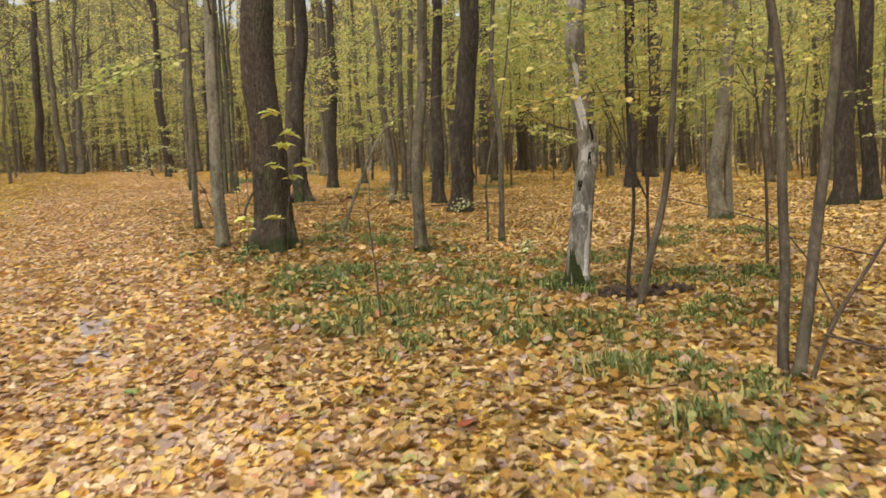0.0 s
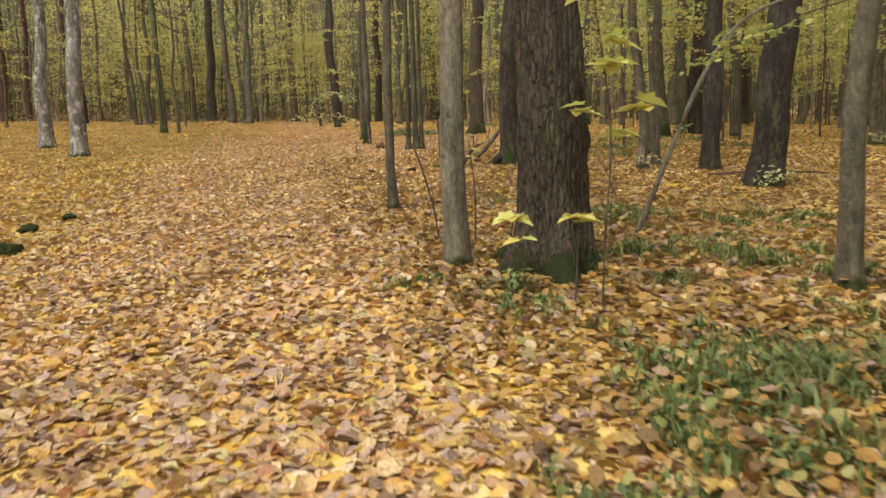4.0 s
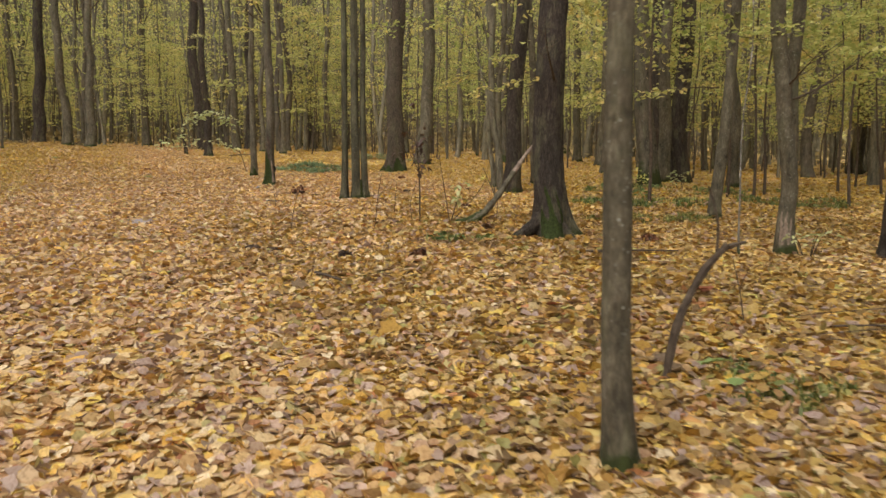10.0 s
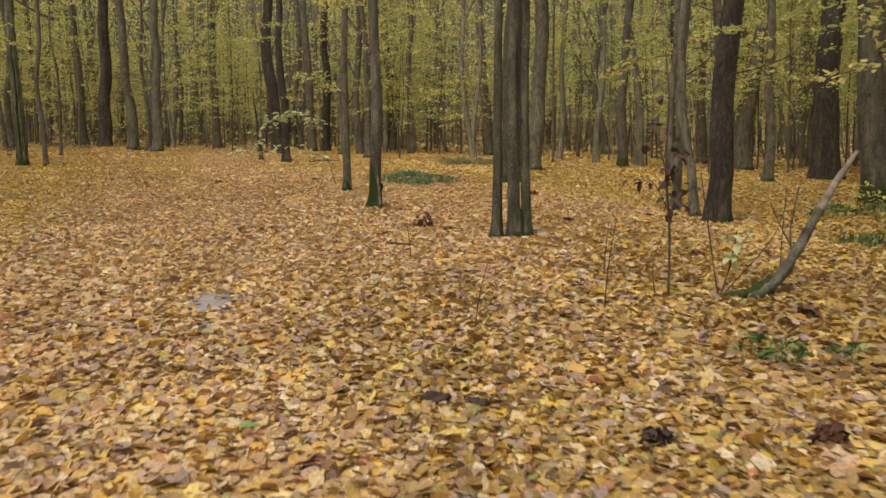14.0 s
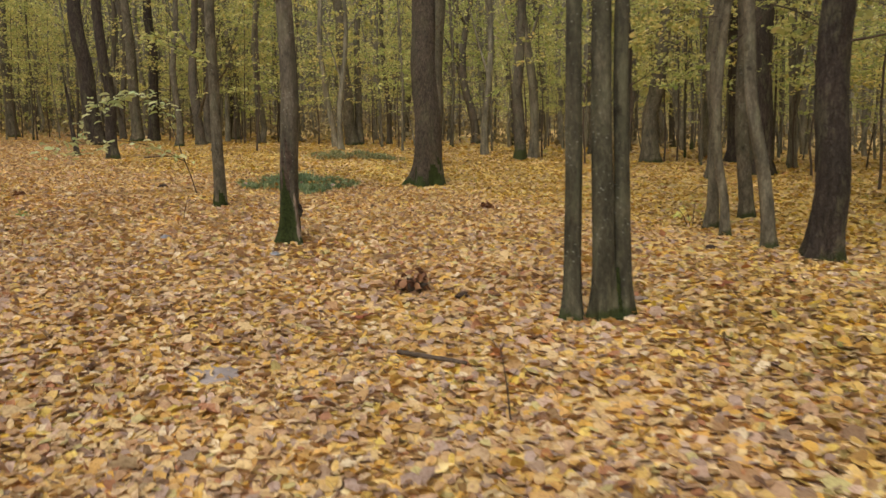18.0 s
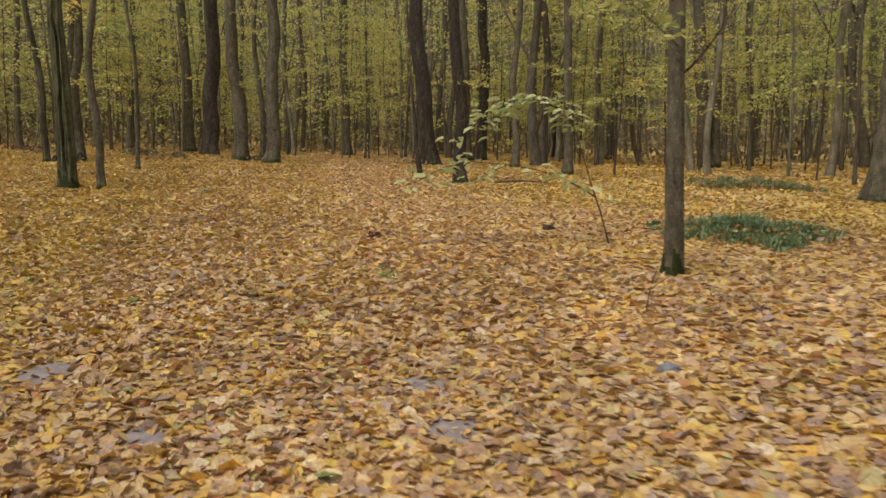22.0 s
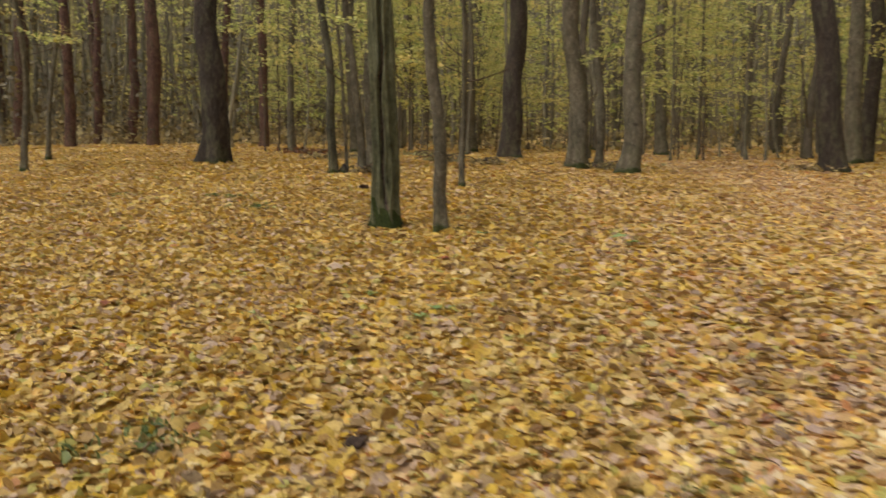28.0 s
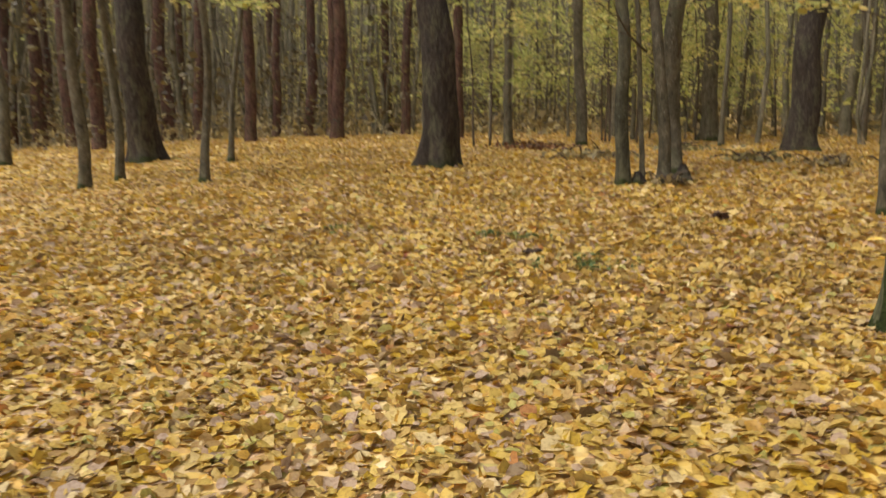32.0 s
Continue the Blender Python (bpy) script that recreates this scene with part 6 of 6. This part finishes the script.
herbs(-10.3, 37.75, 1.15, 0.8, 215, 0.22, "dense low patch of green herbs behind the slim trees", 230, "bush", 0.085, 9)
herbs(-8.9, 46.8, 1.6, 1.0, 150, 0.2, "low green herb patch far among the trees", 231, "bush", 0.1, 9)
herbs(-0.9, 27.1, 1.9, 0.7, 110, 0.14, "thin green herbs among leaves near the trunks", 232)
herbs(1.5, 27.6, 2.0, 1.0, 90, 0.14, "thin green herbs among far trunks", 233)
herbs(0.5, 30.5, 2.5, 1.6, 110, 0.14, "thin green herbs between grey trunks", 234, long_leaf=0.12)
herbs(-5.1, 21.9, 0.7, 0.35, 16, 0.08, "mossy green herbs beside the dark oak", 235, long_leaf=0.1)
herbs(-3.4, 12.4, 0.25, 0.2, 5, 0.08, "tuft of green herbs at an arching shoot", 236)
herbs(5.2, 13.0, 1.6, 1.2, 90, 0.12, "green herbs among leaves under grey trees", 237)
herbs(-14.2, 33.9, 0.12, 0.1, 5, 0.06, "tiny green seedling in brown leaves", 238, "green_leaf", 0.08)
herbs(-20.9, 34.0, 0.8, 0.6, 12, 0.06, "sparse green seedlings beside the trail", 241, long_leaf=0.08)
herbs(-18.44, 31.2, 0.25, 0.2, 8, 0.08, "small green plant in brown leaves", 242, long_leaf=0.08)
herbs(-18.35, 35.4, 0.3, 0.25, 5, 0.05, "few green blades in yellow leaves", 243)
herbs(-26.1, 40.1, 0.5, 0.35, 12, 0.06, "small green plants in yellow leaves", 244, long_leaf=0.08)
herbs(-28.85, 40.2, 0.5, 0.4, 9, 0.05, "sparse green blades in yellow leaves", 245)
herbs(-27.3, 40.4, 1.2, 0.7, 13, 0.05, "sparse green seedlings in yellow leaves", 239, long_leaf=0.09)

# fresh green maple leaves lying about
for k, (x, y, s, up) in enumerate(((-3.57, 16.24, 0.2, 0.10), (-3.52, 16.05, 0.15, 0.05), (-20.85, 36.97, 0.17, 0.05), (-20.66, 40.7, 0.2, 0.05), (-22.15, 40.15, 0.2, 0.05), (-20.75, 37.05, 0.13, 0.03), (-12.95, 29.3, 0.12, 0.03), (-16.0, 32.1, 0.13, 0.03),
                                   (-14.6, 30.1, 0.12, 0.03), (-18.4, 34.4, 0.11, 0.03), (-7.9, 18.9, 0.13, 0.03), (-8.4, 20.0, 0.11, 0.03), (-5.0, 14.0, 0.12, 0.03), (-1.6, 4.9, 0.13, 0.03), (-11.4, 27.2, 0.12, 0.03), (-21.6, 37.2, 0.14, 0.03), (-22.0, 36.2, 0.15, 0.03), (-17.69, 32.72, 0.16, 0.03), (-20.84, 36.75, 0.15, 0.04), (-20.39, 40.35, 0.18, 0.04), (-15.17, 32.71, 0.12, 0.03))):
    ob = new("green_leaf", LOBED_LEAF["green_leaf"])
    ob.matrix_world = pose(x, y, float(height(x, y)) + up, (k * 7) % 20 - 10, (k * 5) % 16 - 8, k * 67) @ Matrix.Diagonal((s, s, s, 1))
    tagged(ob, "fresh green maple leaf lying on the brown carpet", "leaf", "green leaves")


# yellow sprays hanging over the start, from the thin leaning tree
def hanging_spray(x, y, base, pts, count, seed, label):
    t = thing("hazel_sapling", x, y, label, "sapling")
    part("stem", line_mesh("stem", [(0, 0, -0.05)] + base, 0.022, 0.008, M["twig"], seed=seed)[0], t)
    rng = np.random.default_rng(seed)
    top = base[-1]
    for k, (ex, ey, ez) in enumerate(pts):
        low = base[max(0, len(base) - 2 - k % 2)]
        me, c = line_mesh("twig", [low, ((low[0] + ex) / 2, (low[1] + ey) / 2, max(low[2], ez) + 0.1), (ex, ey, ez)], 0.008, 0.003, M["twig"], seg=5, steps=12, seed=seed + k)
        twig = part("twig", me, t)
        for _ in range(count):
            q = c[int(rng.uniform(0.25, 0.999) * (len(c) - 1))] + rng.normal(0, 1, 3) * np.array([0.13, 0.13, 0.05])
            s = rng.uniform(0.07, 0.125)
            part("leaf", OVAL_LEAF["under" if rng.random() < 0.6 else "maple"], twig, pose(*q, rng.normal(0, 20), rng.uniform(0, 40), rng.uniform(0, 360)) @ Matrix.Diagonal((s, s, s, 1)))


hanging_spray(2.9, 9.2, [(0.0, 0.0, 1.0), (0.05, -0.05, 2.0), (0.05, -0.1, 3.2)], [(-0.9, -0.8, 1.95), (-1.5, -0.7, 2.45), (0.3, -0.9, 2.0), (-0.4, -0.9, 2.55), (0.9, -0.7, 2.6), (-1.9, -0.4, 2.7), (0.5, 0.2, 2.9)], 42, 401, "thin hazel sapling with hanging yellow-green leaf sprays")
hanging_spray(4.6, 9.9, [(0.0, 0.0, 1.2), (-0.1, 0.0, 2.2), (-0.15, 0.0, 3.4)], [(-0.9, -0.5, 2.3), (-0.6, -0.6, 2.9), (0.6, -0.4, 2.6), (0.9, 0.2, 3.1), (-1.2, 0.2, 3.1)], 42, 402, "thin hazel sapling with yellow leaves beside the birch")

# low leafy shoots at the feet of trees
def tuft(x, y, w, tall, count, label, leaf="sage", size=0.12, seed=0):
    rng = np.random.default_rng(seed)
    t = thing("leafy_tuft", x, y, label, "shrub")
    for k in range(count):
        a, r, h = rng.uniform(0, 6.28), w * rng.uniform(0.3, 1), tall * rng.uniform(0.5, 1.1)
        me, c = line_mesh("stem", [(0.2 * r * math.cos(a), 0.2 * r * math.sin(a), -0.03), (0.6 * r * math.cos(a), 0.6 * r * math.sin(a), h * 0.7), (r * math.cos(a), r * math.sin(a), h)], 0.006, 0.003, M["twig"], seg=5, steps=7, seed=seed + k)
        stem = part("stem", me, t)
        leafed(stem, c, OVAL_LEAF[leaf], size, 6, seed + 50 + k, 0.35, 0.6, 0.05)


for k, (x, y, w, tall, count, leaf, text) in enumerate((
        (0.86, 18.3, 0.45, 0.38, 9, "sage", "low green leafy shoots at the foot of a dark leaning tree"), (5.3, 27.6, 0.5, 0.4, 8, "sage", "green leafy shoots at the foot of a mossy trunk"),
        (0.6, 31.8, 0.5, 0.6, 7, "sage", "pale green shoots between grey trunks"), (-0.5, 31.6, 0.4, 0.5, 6, "maple", "yellow-green shoots at the foot of a trunk"),
        (-0.9, 21.0, 0.4, 0.5, 5, "sage", "pale green shoots beside a double-stemmed tree"), (-4.3, 31.5, 0.4, 0.35, 5, "maple", "yellow-green shoots beside grey stems"),
        (-2.36, 10.75, 0.16, 0.22, 4, "green", "small green seedling at the mossy foot of the oak"), (1.6, 11.9, 0.35, 0.25, 5, "sage", "green seedlings among fallen leaves"))):
    tuft(x, y, w, tall, count, text, leaf, 0.10 if w > 0.2 else 0.06, 700 + 20 * k)

# rusty red maple leaves lying on the carpet
for k, (x, y, s) in enumerate(((-2.97, 18.53, 0.17), (-2.86, 18.62, 0.15), (-4.36, 17.78, 0.16), (-4.2, 17.9, 0.13), (-27.4, 39.58, 0.17), (-24.41, 39.5, 0.15), (-21.87, 38.5, 0.16), (-21.75, 38.62, 0.14), (-23.11, 35.79, 0.16),
                               (-8.96, 27.05, 0.15), (-9.06, 27.0, 0.12), (-2.95, 18.5, 0.16), (-5.83, 27.63, 0.16), (-5.7, 27.7, 0.14), (-5.08, 27.74, 0.14), (-16.4, 32.4, 0.13), (-13.4, 31.0, 0.12), (-6.6, 20.9, 0.12), (0.6, 4.2, 0.14), (0.0, 5.0, 0.13))):
    ob = new("red_leaf", LOBED_LEAF["red_leaf"])
    ob.matrix_world = pose(x, y, float(height(x, y)) + 0.035, (k * 11) % 24 - 12, (k * 7) % 20 - 10, k * 83) @ Matrix.Diagonal((s, s, s, 1))
    tagged(ob, "rusty red maple leaf lying on the carpet", "leaf", "red leaves")

# brush heaps at the wood's edge
def brush(x, y, w, seed, label):
    rng = np.random.default_rng(seed)
    t = thing("brush_heap", x, y, label, "brush heap")
    for k in range(14):
        a, l = rng.uniform(0, 6.28), w * rng.uniform(0.25, 0.6)
        c = np.array([rng.normal(0, w * 0.3), rng.normal(0, w * 0.25), 0.04 + 0.008 * k])
        d = np.array([math.cos(a), math.sin(a), rng.normal(0.2, 0.4)]) * l / 2
        part("branch", line_mesh("branch", [c - d, c + np.array([0, 0, 0.05]), c + d], 0.016, 0.006, M["twig"], seg=5, steps=6, seed=seed + k)[0], t)
    n = int(110 * w)
    p = np.stack([rng.normal(0, w * 0.38, n), rng.normal(0, w * 0.3, n), 0.02 + 0.17 * rng.beta(1, 2.2, n)], 1)
    v, f = scatter("hex", p, rng.uniform(0.07, 0.15, n), rng.uniform(0, 6.28, n), rng.normal(0, 0.6, n), rng.normal(0, 0.6, n), rng.normal(0, 1, n))
    tagged(part("dead_leaves", mesh_of("dead_leaves", v, f, M["rust_leaf" if seed in (400,) else "under_brown"]), t), "brown withered leaves", kind="stuff")


for k, (x, y, w) in enumerate(((-23.9, 49.5, 1.3), (-26.4, 48.4, 0.7), (-27.45, 44.9, 0.45), (-27.6, 48.3, 0.8), (-30.2, 47.5, 1.4), (-33.5, 50.0, 1.5), (-30.8, 52.2, 1.4), (-20.0, 54.3, 1.2))):
    brush(x, y, w, 300 + 20 * k, "low heap of dead branches and brown leaves at the wood edge")


# roots, clefts and burrs of the old trees
part("root", line_mesh("root", [(-0.15, -0.05, 0.16), (-0.34, 0.05, 0.10), (-0.52, 0.12, -0.04)], 0.13, 0.06, M["moss"], seg=12, steps=12, wob=0.08, seed=5)[0], oak, label="mossy spreading root")
part("root", line_mesh("root", [(-0.04, -0.02, 0.36), (-0.20, -0.08, 0.17), (-0.38, -0.14, 0.05), (-0.58, -0.18, -0.06)], 0.13, 0.045, M["dark"], seg=12, steps=14, wob=0.05, seed=6)[0], rooted, label="long spreading root")
part("root", line_mesh("root", [(0.03, -0.04, 0.3), (0.17, -0.19, 0.09), (0.30, -0.33, -0.06)], 0.11, 0.04, M["dark"], seg=12, steps=12, wob=0.05, seed=7)[0], rooted)


def cleft(owner, pts, r0, r1, label, mat="dark_soil"):
    part("cleft", line_mesh("cleft", pts, r0, r1, M[mat], seg=9, steps=14, wob=0.16, seed=3)[0], owner, label=label)


cleft(scarred, [(0.10, -0.04, 0.30), (0.135, -0.03, 0.38), (0.10, -0.03, 0.46)], 0.022, 0.022, "knotty burr", "dark")
cleft(triple, [(0.105, -0.05, -0.03), (0.10, -0.03, 0.12), (0.095, -0.02, 0.4)], 0.055, 0.012, "dark mossy cleft between two stems", "moss")
